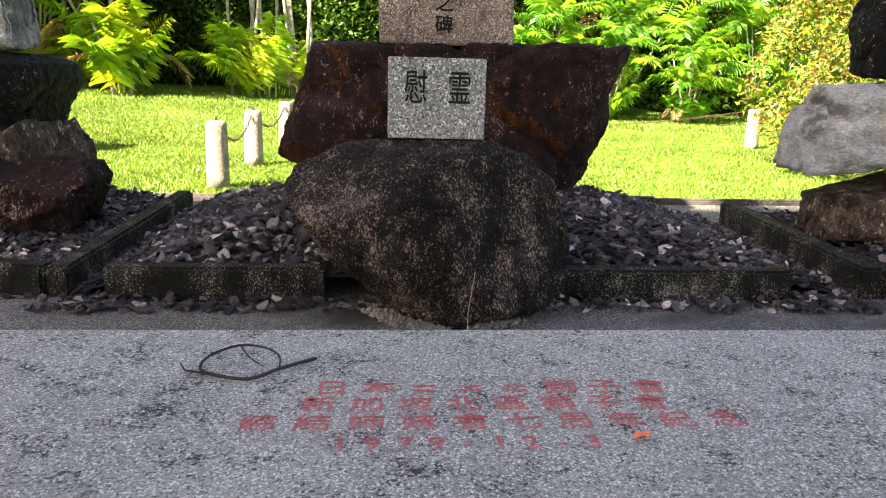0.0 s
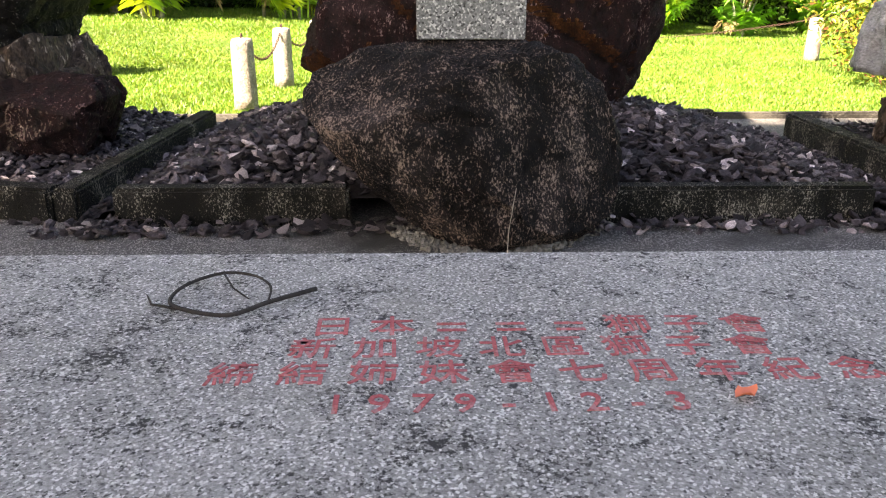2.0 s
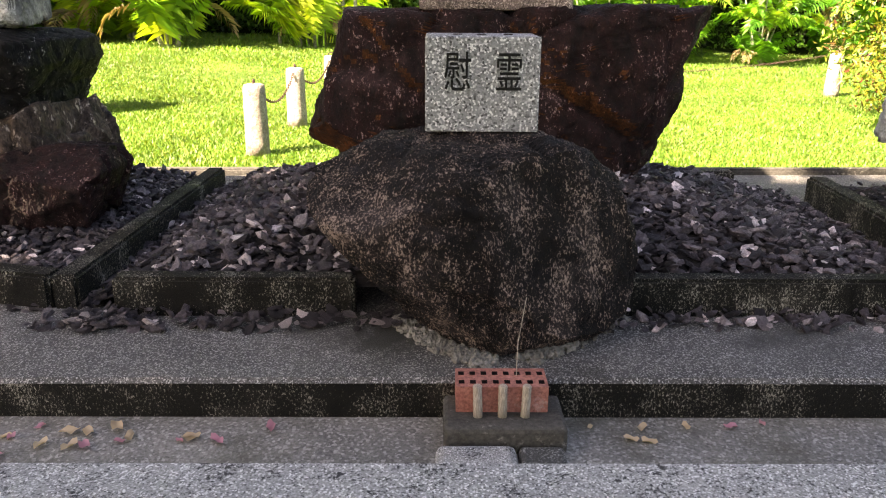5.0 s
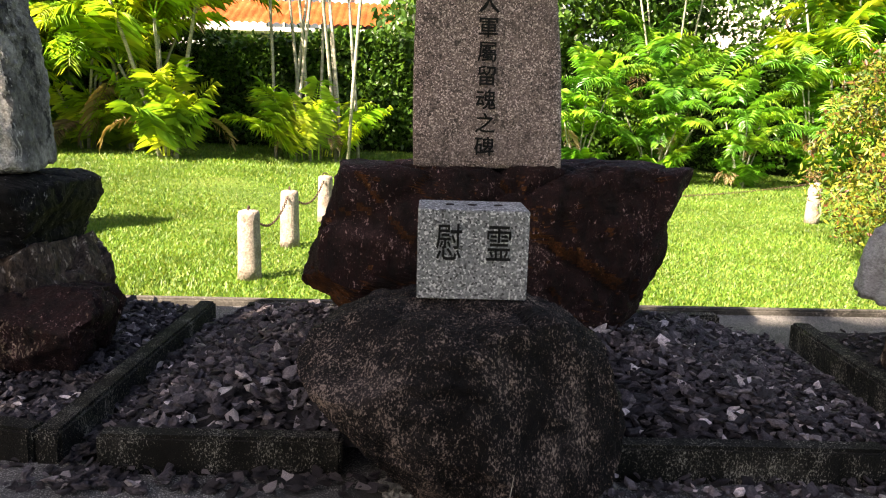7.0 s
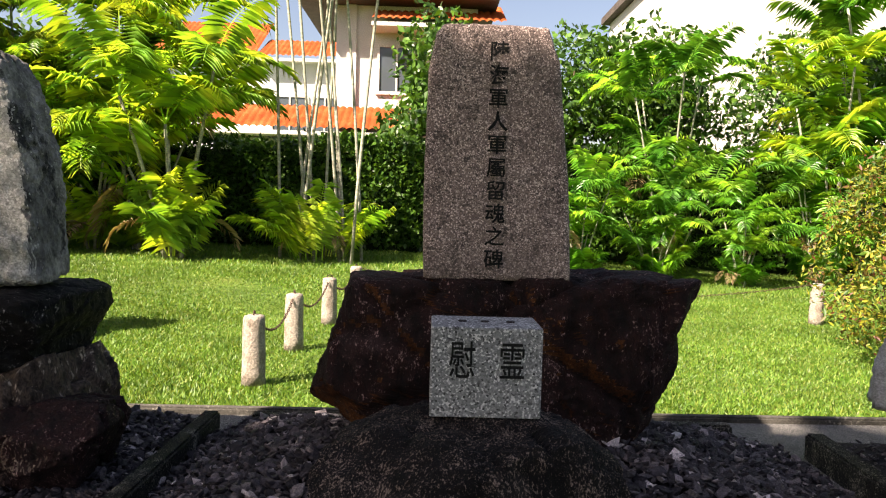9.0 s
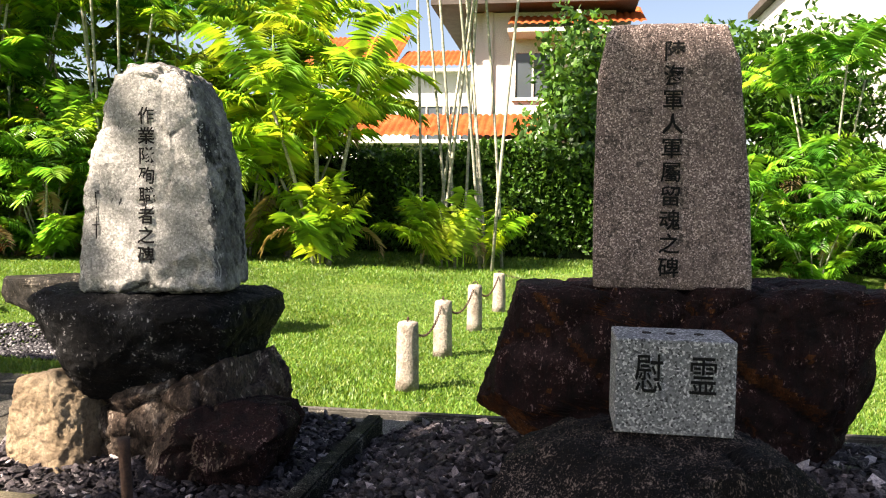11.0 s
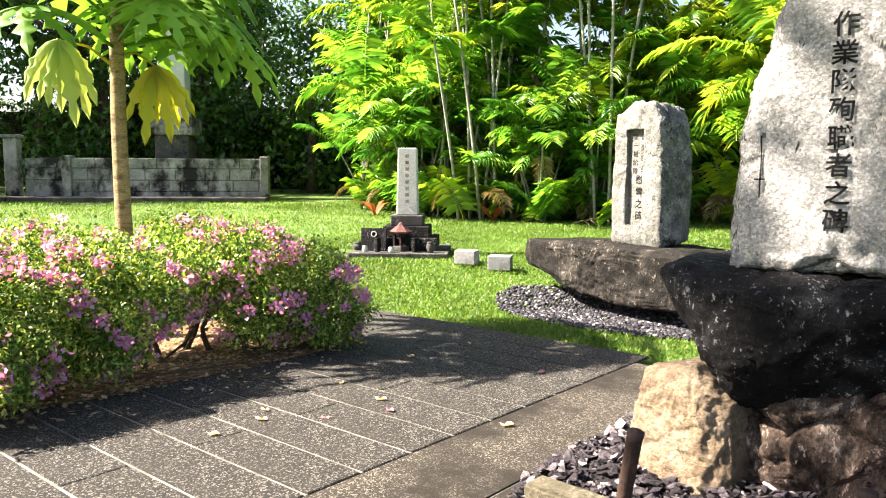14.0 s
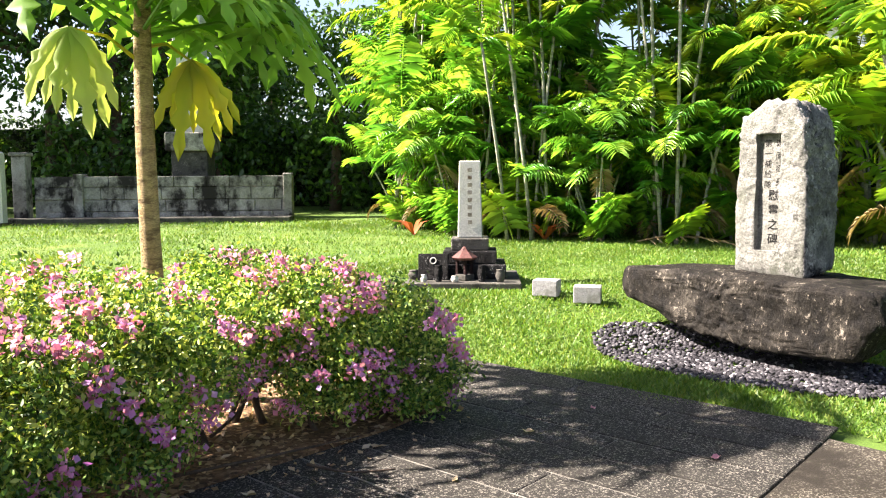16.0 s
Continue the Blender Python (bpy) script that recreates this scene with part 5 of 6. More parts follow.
shrub("croton_bush", "yellow and red leaved croton bush at the lawn's edge", (4.5, 7.3, 0), 14, [((0, 0, 0.6), (0.75, 0.7, 0.6)), ((0.6, 0.2, 0.95), (0.8, 0.7, 0.75)), ((0.2, 0.5, 1.5), (0.7, 0.7, 0.6)), ((1.4, 0.3, 1.3), (0.9, 0.8, 0.9)), ((0.7, 0.6, 1.9), (0.7, 0.7, 0.5)), ((0.0, 0.9, 1.0), (0.6, 0.6, 0.9)), ((1.9, 0.6, 0.7), (0.9, 0.8, 0.7))], 26000, 0.07, 40, "croton", aspect=2.8)
shrub("bougainvillea_bush", "bougainvillea bush with pink blossoms in a soil bed", (-5.75, 3.7, 0.02), 20,
      [((0.22, 0.8, 0.44), (0.36, 0.42, 0.32)), ((0.0, 0.55, 0.58), (0.36, 0.36, 0.28)), ((-0.12, 0.08, 0.52), (0.34, 0.34, 0.26)), ((0.14, -0.5, 0.52), (0.42, 0.44, 0.30)), ((0.16, -1.05, 0.47), (0.46, 0.45, 0.30)),
       ((-0.4, 0.4, 0.62), (0.4, 0.5, 0.28)), ((-0.35, -0.6, 0.6), (0.45, 0.55, 0.29)), ((-0.2, -1.5, 0.5), (0.55, 0.45, 0.30)), ((0.30, -0.62, 0.26), (0.26, 0.26, 0.14)), ((0.32, 0.98, 0.24), (0.32, 0.34, 0.24)), ((0.24, 0.45, 0.3), (0.26, 0.22, 0.2)), ((0.42, -1.25, 0.3), (0.3, 0.3, 0.2))],
      115000, 0.031, 44, "bougain", flowers=720, aspect=1.9, tuft=16)
sheet("soil_bed", [(-6.9, 1.2), (-5.75, 1.6), (-5.38, 3.0), (-5.3, 4.4), (-5.35, 4.95), (-5.9, 5.1), (-6.75, 4.7)], 0.0, 0.03, "soil", "brown soil bed covered with dry leaves")


# ---- papaya tree ----
def papaya_leaf(rng, s, droop=0.5, broad=0.8):
    """A lobed, hanging papaya leaf: lobes fan from the stalk's end, each with side teeth."""
    V, F = [], []
    for k in range(9):
        a = radians(-140 + 280 * k / 8)
        L = s * (1.0 - 0.25 * abs(k - 4) / 4) * rng.uniform(0.85, 1.1)
        d = Vector((math.cos(a), math.sin(a), 0))
        q = Vector((-d.y, d.x, 0))
        prof = ((0.0, 0.05), (0.25, 0.12), (0.36, 0.07), (0.46, 0.24), (0.52, 0.07), (0.66, 0.2), (0.72, 0.06), (0.84, 0.11), (1.0, 0.0))
        row = []
        for u, w in prof:
            drop = -droop * L * u * u
            i = len(V)
            w *= broad
            V += [d * L * u + q * L * w + Vector((0, 0, drop - 0.04 * L)), d * L * u + Vector((0, 0, drop)), d * L * u - q * L * w + Vector((0, 0, drop - 0.04 * L))]
            row.append(i)
        for i, j in zip(row, row[1:]):
            F += [(i, i + 1, j + 1), (i, j + 1, j), (i + 1, i + 2, j + 2), (i + 1, j + 2, j + 1)]
    return V, F


def hanging_leaf(rng, s, turn):
    """An old leaf that hangs limp: its lobes fall side by side like a bell."""
    V, F = [], []
    side, face = Vector((math.cos(turn), math.sin(turn), 0)), Vector((math.sin(turn), -math.cos(turn), 0))
    for k in range(9):
        a = radians(-58 + 116 * k / 8)
        L = s * (1.0 - 0.28 * abs(k - 4) / 4) * rng.uniform(0.7, 1.08)
        row = []
        for u, w in ((0.0, 0.03), (0.2, 0.085), (0.4, 0.085), (0.5, 0.05), (0.62, 0.105), (0.7, 0.04), (0.84, 0.06), (1.0, 0.0)):
            b = a * (1 - 0.35 * u)
            p = side * math.sin(b) * L * u * 0.95 - Vector((0, 0, 1)) * math.cos(b) * L * u + face * 0.16 * s * math.cos(a * 1.4) * math.sin(1.9 * u) * (1 if k % 2 else 0.3)
            q = side * math.cos(b) + Vector((0, 0, 1)) * math.sin(b)
            i = len(V)
            V += [p + q * L * w, p + face * 0.02, p - q * L * w]
            row.append(i)
        for i, j in zip(row, row[1:]):
            F += [(i, i + 1, j + 1), (i, j + 1, j), (i + 1, i + 2, j + 2), (i + 1, j + 2, j + 1)]
    return V, F


def papaya_tree():
    rng = random.Random(15)
    t = thing("papaya_tree", "papaya tree with a pale bare trunk and lobed leaves", "papaya tree", (-6.75, 3.9, 0.0))
    bm = bmesh.new()
    tube(bm, [(0.02, 0.02, -0.05), (0.02, 0.01, 0.4), (0.0, 0, 1.0), (-0.01, 0, 1.6), (0.0, 0.0, 2.2), (0.02, 0.02, 2.7)], [0.075, 0.064, 0.058, 0.054, 0.05, 0.035], 14)
    for v in bm.verts:
        v.co += Vector((v.co.x, v.co.y, 0)).normalized() * 0.004 * noise.noise(v.co * 22)
    part("trunk", bm, "bark_papaya", t, smooth=True)
    for k in range(44):
        if 2 <= k < 32 and abs((2 * math.pi * k * 0.381966 + 0.4 - radians(219) + math.pi) % (2 * math.pi) - math.pi) < radians(48):
            continue
        old = k in (0, 1)
        az = 2 * math.pi * k * 0.381966 + 0.4
        z = 2.12 + 0.6 * k / 44
        L = rng.uniform(0.55, 0.95)
        rise = 0.1 + 0.8 * k / 44
        if k == 0:
            az, z, L, rise = radians(58), 2.1, 0.27, -0.25
        if k == 1:
            az, z, L, rise = radians(246), 2.0, 0.42, 0.45
        out = Vector((math.cos(az), math.sin(az), 0))
        e = Vector((0, 0, z)) + out * L * math.cos(rise) + Vector((0, 0, L * math.sin(rise)))
        bm = bmesh.new()
        tube(bm, [(0, 0, z), Vector((0, 0, z)).lerp(e, 0.5) + Vector((0, 0, 0.06)), e], [0.014, 0.010, 0.007], 6)
        part("leaf_stalk", bm, "papaya_old" if old else "papaya", t)
        V, F = hanging_leaf(rng, 0.6 if k == 0 else 0.66, radians(62)) if old else papaya_leaf(rng, rng.uniform(0.42, 0.6))
        tilt = Matrix.Rotation(az, 4, "Z") @ Matrix.Rotation(radians(70 if old else rng.uniform(8, 38)), 4, "Y")
        V = [v + e if old else tilt @ v + e for v in V]
        part("leaf", mesh_from("leaf", V, F), "papaya_old" if k == 0 else "papaya_pale" if k == 1 else "papaya", t, "yellowing hanging leaf" if old else "")
    return t


papaya_tree()

# ---- white pillar grave with its stepped base ----
PX, PY = -7.48, 7.78
pg = height(PX, PY)
pillar = thing("pillar_grave", "white square stone pillar on a dark stepped base, beside offerings", "gravestone", (PX, PY, pg), 38)
part("apron", boxed(-0.62, 0.5, -0.62, 0.5, -0.05, 0.055, 0.01), "kerb", pillar)
part("lower_step", boxed(-0.36, 0.36, -0.34, 0.36, 0.056, 0.2, 0.012), "rock_black", pillar)
part("middle_step", boxed(-0.27, 0.27, -0.25, 0.27, 0.201, 0.33, 0.012), "rock_black", pillar)
part("upper_step", boxed(-0.19, 0.19, -0.18, 0.19, 0.331, 0.455, 0.012), "kerb", pillar)
bm = boxed(-0.125, 0.125, -0.115, 0.125, 0.456, 1.235, 0.012)
for v in bm.verts:
    if v.co.z > 1.2:
        v.co.x *= 0.86
        v.co.y *= 0.86
part("pillar", bm, "white_stone", pillar)
for k in range(8):
    part("carved_sign", boxed(-0.022, 0.022, -0.117, -0.1145, 1.12 - k * 0.075, 1.16 - k * 0.075), "post", pillar)


def small_pot(at, r, h, material, label, name="urn"):
    bm = bmesh.new()
    tube(bm, [(0, 0, z * h) for z in (0, 0.1, 0.5, 0.8, 0.92, 1.0)], [r * 0.6, r * 0.7, r, r * 0.8, r * 0.7, r * 0.85], 14)
    o = tagged(part(name, bm, material, None, smooth=True), label, name)
    o.matrix_basis = Matrix.Translation(at)
    return o


pm = pillar.matrix_basis
small_pot(pm @ Vector((-0.55, -0.3, 0.056)), 0.07, 0.09, "kerb", "grey stone bowl on the grave's apron", "bowl")
small_pot(pm @ Vector((-0.3, -0.5, 0.056)), 0.045, 0.16, "rock_black", "dark flower urn on the grave's apron")
small_pot(pm @ Vector((0.12, -0.5, 0.056)), 0.045, 0.16, "rock_black", "dark flower urn on the grave's apron")
small_pot(pm @ Vector((-0.44, -0.52, 0.056)), 0.035, 0.07, "white_stone", "small pale offering cup on the grave's apron", "cup")
small_pot(pm @ Vector((-0.14, -0.54, 0.056)), 0.04, 0.06, "white_stone", "small pale offering cup on the grave's apron", "cup")
small_pot(pm @ Vector((0.3, -0.52, 0.056)), 0.05, 0.12, "kerb", "grey stone incense pot on the grave's apron", "pot")
slabm = tagged(part("name_tablet", boxed(-0.15, 0.15, -0.02, 0.02, 0, 0.26, 0.006), "rock_black"), "dark upright stone tablet with a pale crest", "tablet")
slabm.matrix_basis = pm @ pose(-0.36, -0.36, 0.056, -6, 0, -4)
bm = bmesh.new()
tube(bm, [(0.03 * math.cos(a), -0.0215, 0.19 + 0.03 * math.sin(a)) for a in np.linspace(0, 2 * math.pi, 17)], 0.006, 6, False)
part("crest", bm, "white_stone", slabm)


def lantern():
    t = thing("stone_lantern", "small reddish stone lantern with a peaked roof", "lantern", pm @ Vector((-0.05, -0.36, 0.056)))
    part("foot", boxed(-0.07, 0.07, -0.07, 0.07, 0, 0.06, 0.01), "kerb", t)
    for x in (-0.05, 0.05):
        for y in (-0.05, 0.05):
            part("leg", boxed(x - 0.014, x + 0.014, y - 0.014, y + 0.014, 0.061, 0.2, 0.003), "rock_red", t)
    bm = bmesh.new()
    tube(bm, [(0, 0, z) for z in (0.2, 0.225, 0.26, 0.3, 0.33)], [0.1, 0.13, 0.085, 0.035, 0.012], 6)
    part("roof", bm, "terracotta", t)
    return t


lantern()
for x, y, s, rz in ((-6.37, 7.52, 0.085, 20), (-6.0, 7.62, 0.09, 28)):
    o = tagged(part("stone_block", boxed(-s * 1.35, s * 1.35, -s, s, 0, 0.15, 0.008), "panel_stone"), "small white stone block lying in the grass", "stone block", "stone blocks in the grass")
    o.matrix_basis = pose(x, y, height(x, y) - 0.02, 0, 0, rz)
tagged(sheet("grave_path", [(-8.5, 6.7), (-7.6, 6.9), (-7.2, 7.5), (-8.0, 7.6)], 0.1, 0.285, "strip", "bare concrete patch before the pillar grave"), "", "pavement")


# ---- far wall of stone blocks with a white monument ----
def stone_wall():
    t = thing("wall_far", "old stained wall of grey stone blocks, low and weathered", "wall", (-16.65, 12.55, height(-16.65, 12.55) + 0.02), 45, kind="structure")
    part("core", boxed(-5.6, -0.05, 0.03, 0.3, 0, 0.95), "block_wall", t)
    rng = random.Random(9)
    hs = ((0.0, 0.17), (0.175, 0.44), (0.445, 0.72), (0.725, 0.97))
    for r, (z0, z1) in enumerate(hs):
        x = -5.6 + (0.3 if r % 2 else 0.0)
        while x < -0.1:
            w = min(rng.uniform(0.5, 0.85), -x)
            part("stone", boxed(x + 0.008, x + w - 0.008, rng.uniform(-0.015, 0.0), 0.06, z0 + 0.006, z1 - 0.006, 0.01, 1), "block_wall", t)
            x += w
    for x in (-4.62, -0.02):
        part("pier", boxed(x - 0.1, x + 0.1, -0.1, 0.25, 0, 1.02, 0.02), "block_wall", t)
    part("footing", boxed(-6.9, 0.1, -0.75, -0.02, -0.1, 0.06, 0.02), "kerb", t)
    return t


stone_wall()
W = pose(-16.65, 12.55, height(-16.65, 12.55) + 0.02, 0, 0, 45)
mon = thing("white_monument", "tall white square monument behind the stone wall", "monument", W @ Vector((-2.4, 1.2, 0)), 45)
part("plinth", boxed(-0.42, 0.42, -0.4, 0.4, -0.1, 1.55, 0.03), "kerb", mon)
part("step", boxed(-0.54, 0.54, -0.5, 0.5, 1.552, 2.0, 0.05, 3), "block_wall", mon)
part("shaft", boxed(-0.33, 0.33, -0.3, 0.3, 2.002, 5.2, 0.02), "white_stone", mon)
gate = thing("gate_pier", "grey stone gate pier at the end of the wall", "pier", W @ Vector((-5.85, 0.0, 0)), 45)
part("pier_shaft", boxed(-0.15, 0.15, -0.15, 0.15, 0, 1.42, 0.02), "block_wall", gate)
part("cap", boxed(-0.19, 0.19, -0.19, 0.19, 1.422, 1.5, 0.02), "block_wall", gate)


def ramp_wall():
    t = thing("ramp_wall", "white sloping parapet wall beside the path", "wall", W @ Vector((-5.72, -1.1, 0)), 45)
    bm = bmesh.new()
    prof = [(-1.6, 0.0), (0.0, 0.0), (0.0, 1.44), (-0.05, 1.48), (-1.6, 0.25)]
    a = [bm.verts.new((x, -0.1, z)) for x, z in prof]
    b = [bm.verts.new((x, 0.1, z)) for x, z in prof]
    bm.faces.new(a)
    bm.faces.new(b[::-1])
    for i in range(5):
        bm.faces.new((a[i], b[i], b[(i + 1) % 5], a[(i + 1) % 5]))
    bmesh.ops.recalc_face_normals(bm, faces=bm.faces)
    part("parapet", bm, "white_stone", t)
    return t


ramp_wall()


# ---- houses beyond the hedge ----
def window(t, x0, x1, y, z0, z1):
    w = part("window", boxed(x0, x1, y - 0.02, y + 0.02, z0, z1), "glass", t)
    for nm, (a, b, c, d) in (("frame", (x0 - 0.07, x0, z0, z1)), ("frame", (x1, x1 + 0.07, z0, z1)), ("frame", (x0 - 0.07, x1 + 0.07, z1, z1 + 0.08)), ("sill", (x0 - 0.12, x1 + 0.12, z0 - 0.1, z0)), ("frame", ((x0 + x1) / 2 - 0.03, (x0 + x1) / 2 + 0.03, z0, z1))):
        part(nm, boxed(a, b, y - 0.07, y + 0.03, c, d), "plaster", w)


def tiled_roof(t, x0, x1, y0, y1, z0, z1, pitch=0.22):
    """A pantile slope falling towards the front, with its rolls as real relief."""
    n = int((x1 - x0) / pitch)
    prof = []
    for k in range(n + 1):
        for j in range(6):
            prof.append((x0 + (k + j / 6) * pitch, 0.055 * abs(math.sin(math.pi * j / 6))))
    rows = 9
    V, F = [], []
    for r in range(rows):
        for e in (0, 1):
            u = (r + e) / rows
            for x, b in prof:
                V.append((x, y0 + (y1 - y0) * u, z0 + (z1 - z0) * u + b + (0.035 if e == 0 else 0.0)))
    w = len(prof)
    for r in range(rows * 2 - 1):
        for i in range(w - 1):
            F.append((r * w + i, r * w + i + 1, (r + 1) * w + i + 1, (r + 1) * w + i))
    part("roof", raw_mesh("roof", V, F), "roof", t)
    part("roof_deck", boxed(x0, x1, y0 + 0.06, y1, z0 - 0.16, z0 - 0.04), "plaster", t)


house = thing("house", "white two-storey house with orange clay tile roofs", "house", (0, 0, 0))
part("wall", boxed(-3.1, 1.4, 25.6, 31, 0, 7.6), "plaster", house)
part("wall", boxed(-6.6, -0.2, 24.6, 25.5, 0, 3.25), "plaster", house)
tiled_roof(house, -6.9, 0.1, 23.6, 25.58, 3.45, 4.35)
part("eave", boxed(-4.3, 2.0, 24.5, 31.5, 7.62, 7.8), "eave", house)
tiled_roof(house, -1.9, 2.2, 24.4, 27.0, 6.9, 8.0)
part("pilaster", boxed(-2.75, -2.45, 25.5, 25.62, 3.9, 7.6), "plaster", house)
window(house, -1.7, -0.6, 25.58, 4.9, 6.3)
house2 = thing("house", "pale grey house with gabled orange roofs, farther off", "house", (0, 0, 0))
part("wall", boxed(-12.5, -3.6, 33, 39, 0, 7.1), "plaster_grey", house2)
tiled_roof(house2, -12.9, -7.4, 32.4, 36, 7.2, 9.2)
tiled_roof(house2, -7.2, -3.3, 32.4, 35, 7.15, 8.3)
window(house2, -6.6, -5.2, 32.98, 4.2, 5.6)
window(house2, -4.9, -4.0, 32.98, 4.2, 5.6)
house3 = thing("house", "large plain white house wall beyond the trees", "house", (0, 0, 0))
part("wall", boxed(7.3, 19, 24.5, 33, 0, 9.0), "plaster", house3)
part("roof", boxed(7.0, 19.3, 24.2, 33.3, 9.02, 9.3), "eave", house3)
window(house3, 13.5, 14.8, 24.48, 5.2, 6.6)
house4 = thing("house", "distant house with a dull red roof between the palms", "house", (0, 0, 0))
part("wall", boxed(-24.5, -17.0, 31, 36, 0, 5.0), "plaster", house4)
tiled_roof(house4, -25, -16.6, 30.4, 33.5, 5.05, 6.4)
window(house4, -21.6, -20.4, 30.98, 3.2, 4.4)

# ---- small things ----
bm = bmesh.new()
tp = curved([(-0.05, 1.29, 0.534), (-0.10, 1.25, 0.534), (-0.14, 1.215, 0.533), (-0.20, 1.235, 0.534), (-0.215, 1.26, 0.536), (-0.205, 1.30, 0.538), (-0.17, 1.33, 0.54), (-0.13, 1.32, 0.54), (-0.105, 1.29, 0.538), (-0.10, 1.25, 0.536)])
tube(bm, tp, [0.0032 - 0.0018 * k / len(tp) for k in range(len(tp))], 6)
tube(bm, [(-0.20, 1.235, 0.533), (-0.235, 1.25, 0.532), (-0.25, 1.28, 0.532)], [0.002, 0.0015, 0.001], 5)
tube(bm, [(-0.17, 1.33, 0.54), (-0.15, 1.29, 0.536), (-0.125, 1.26, 0.534)], [0.0015, 0.0012, 0.001], 5)
tagged(part("twig", bm, "twig", None, smooth=True), "thin dark curled twig lying on the stone table", "twig")


def petal(at, s, rz, material, label, name="petal"):
    bm = bmesh.new()
    n = 10
    c = bm.verts.new((0, 0, 0.002))
    ring = [bm.verts.new((s * math.cos(2 * math.pi * k / n) * (1 + 0.2 * math.cos(4 * math.pi * k / n)), s * 0.62 * math.sin(2 * math.pi * k / n), 0.002 + s * 0.6 * abs(math.sin(3.0 * math.pi * k / n + rz)))) for k in range(n)]
    for k in range(n):
        bm.faces.new((c, ring[k], ring[(k + 1) % n]))
    o = tagged(part(name, bm, material, None, smooth=True), label, name)
    o.matrix_basis = pose(*at, 0, 0, rz)


petal((0.372, 1.032, 0.529), 0.012, 30, "orange_petal", "small orange petal on the stone table")
rp = random.Random(5)
for k in range(26):
    x = rp.choice((rp.uniform(-1.1, -0.3), rp.uniform(-1.0, -0.4), rp.uniform(0.4, 1.6)))
    y = 2.42 - abs(rp.gauss(0, 0.09)) - 0.02
    petal((x, y, 0.012), rp.uniform(0.01, 0.024), rp.uniform(0, 360), rp.choice(("petal", "petal_tan", "petal_tan")), "fallen dry bougainvillea bract on the concrete")
for k in range(14):
    x, y = rp.uniform(-5.2, -3.0), rp.uniform(3.0, 5.7)
    petal((x, y, 0.018), rp.uniform(0.02, 0.035), rp.uniform(0, 360), "petal_tan" if k % 3 else "petal", "fallen leaf on the paving", "fallen_leaf")
# leaf litter and dry sticks in the soil bed
lr = np.random.default_rng(61)
lx, ly = lr.uniform(-6.7, -5.05, 2600), lr.uniform(1.3, 5.0, 2600)
soft = (lx < -5.3) | (lr.uniform(0, 1, 2600) < 0.2)
spots = np.stack([lx, ly, np.where(lx < -5.4, 0.036, 0.026)], 1)[soft]
litter = leaves("leaf_litter", spots, 0.055, 62, "petal_tan", aspect=1.7, droop=0.0, aim=(0, 0, 0))
for v in litter.data.vertices:
    v.co.z = 0.02 + 0.5 * abs(v.co.z - 0.02)
tagged(litter, "dry tan leaves and bracts littering the soil bed", "leaf litter", kind="stuff")
for line in ([(-5.5, 3.3, 0.05), (-5.35, 3.75, 0.06), (-5.3, 4.2, 0.04)], [(-5.15, 3.75, 0.06), (-4.98, 3.85, 0.035), (-4.86, 4.02, 0.03)], [(-5.9, 1.9, 0.05), (-5.6, 2.1, 0.05), (-5.45, 2.5, 0.04)]):
    bm = bmesh.new()
    tp = curved(line, 4)
    tube(bm, tp, [0.008 - 0.005 * k / len(tp) for k in range(len(tp))], 6)
    tagged(part("stick", bm, "bark_dark", None, smooth=True), "dry bare stick lying at the soil bed's edge", "stick", "sticks by the soil bed")


# pale mortar at the boulder's foot
def mortar(label, line, wid):
    t = thing("mortar", label, "mortar", kind="structure")
    rm = random.Random(8)
    V, F, off = [], [], 0
    tp = curved(line, 40)
    for p in tp:
        for _ in range(9):
            r = rm.uniform(0.004, 0.013)
            bm = bmesh.new()
            bmesh.ops.create_icosphere(bm, subdivisions=1, radius=r, matrix=Matrix.Translation(p + Vector((rm.gauss(0, wid), rm.gauss(0, wid), rm.uniform(-0.004, 0.006)))))
            V += [tuple(v.co + 0.3 * r * Vector((rm.uniform(-1, 1), rm.uniform(-1, 1), rm.uniform(-1, 1)))) for v in bm.verts]
            F += [tuple(v.index + off for v in f.verts) for f in bm.faces]
            off = len(V)
            bm.free()
    crust = raw_mesh("crust", V, F)
    crust.polygons.foreach_set("use_smooth", [False] * len(crust.polygons))
    part("crust", crust, "joint", t)["kind"] = "stuff"


mortar("crumbling pale mortar at the foot of the boulder", [(0.0, 2.82, 0.128), (0.08, 2.70, 0.128), (0.17, 2.59, 0.128), (0.24, 2.54, 0.126)], 0.02)
mortar("crumbling pale mortar at the foot of the boulder", [(0.38, 2.56, 0.128), (0.53, 2.71, 0.128), (0.68, 2.86, 0.126)], 0.02)

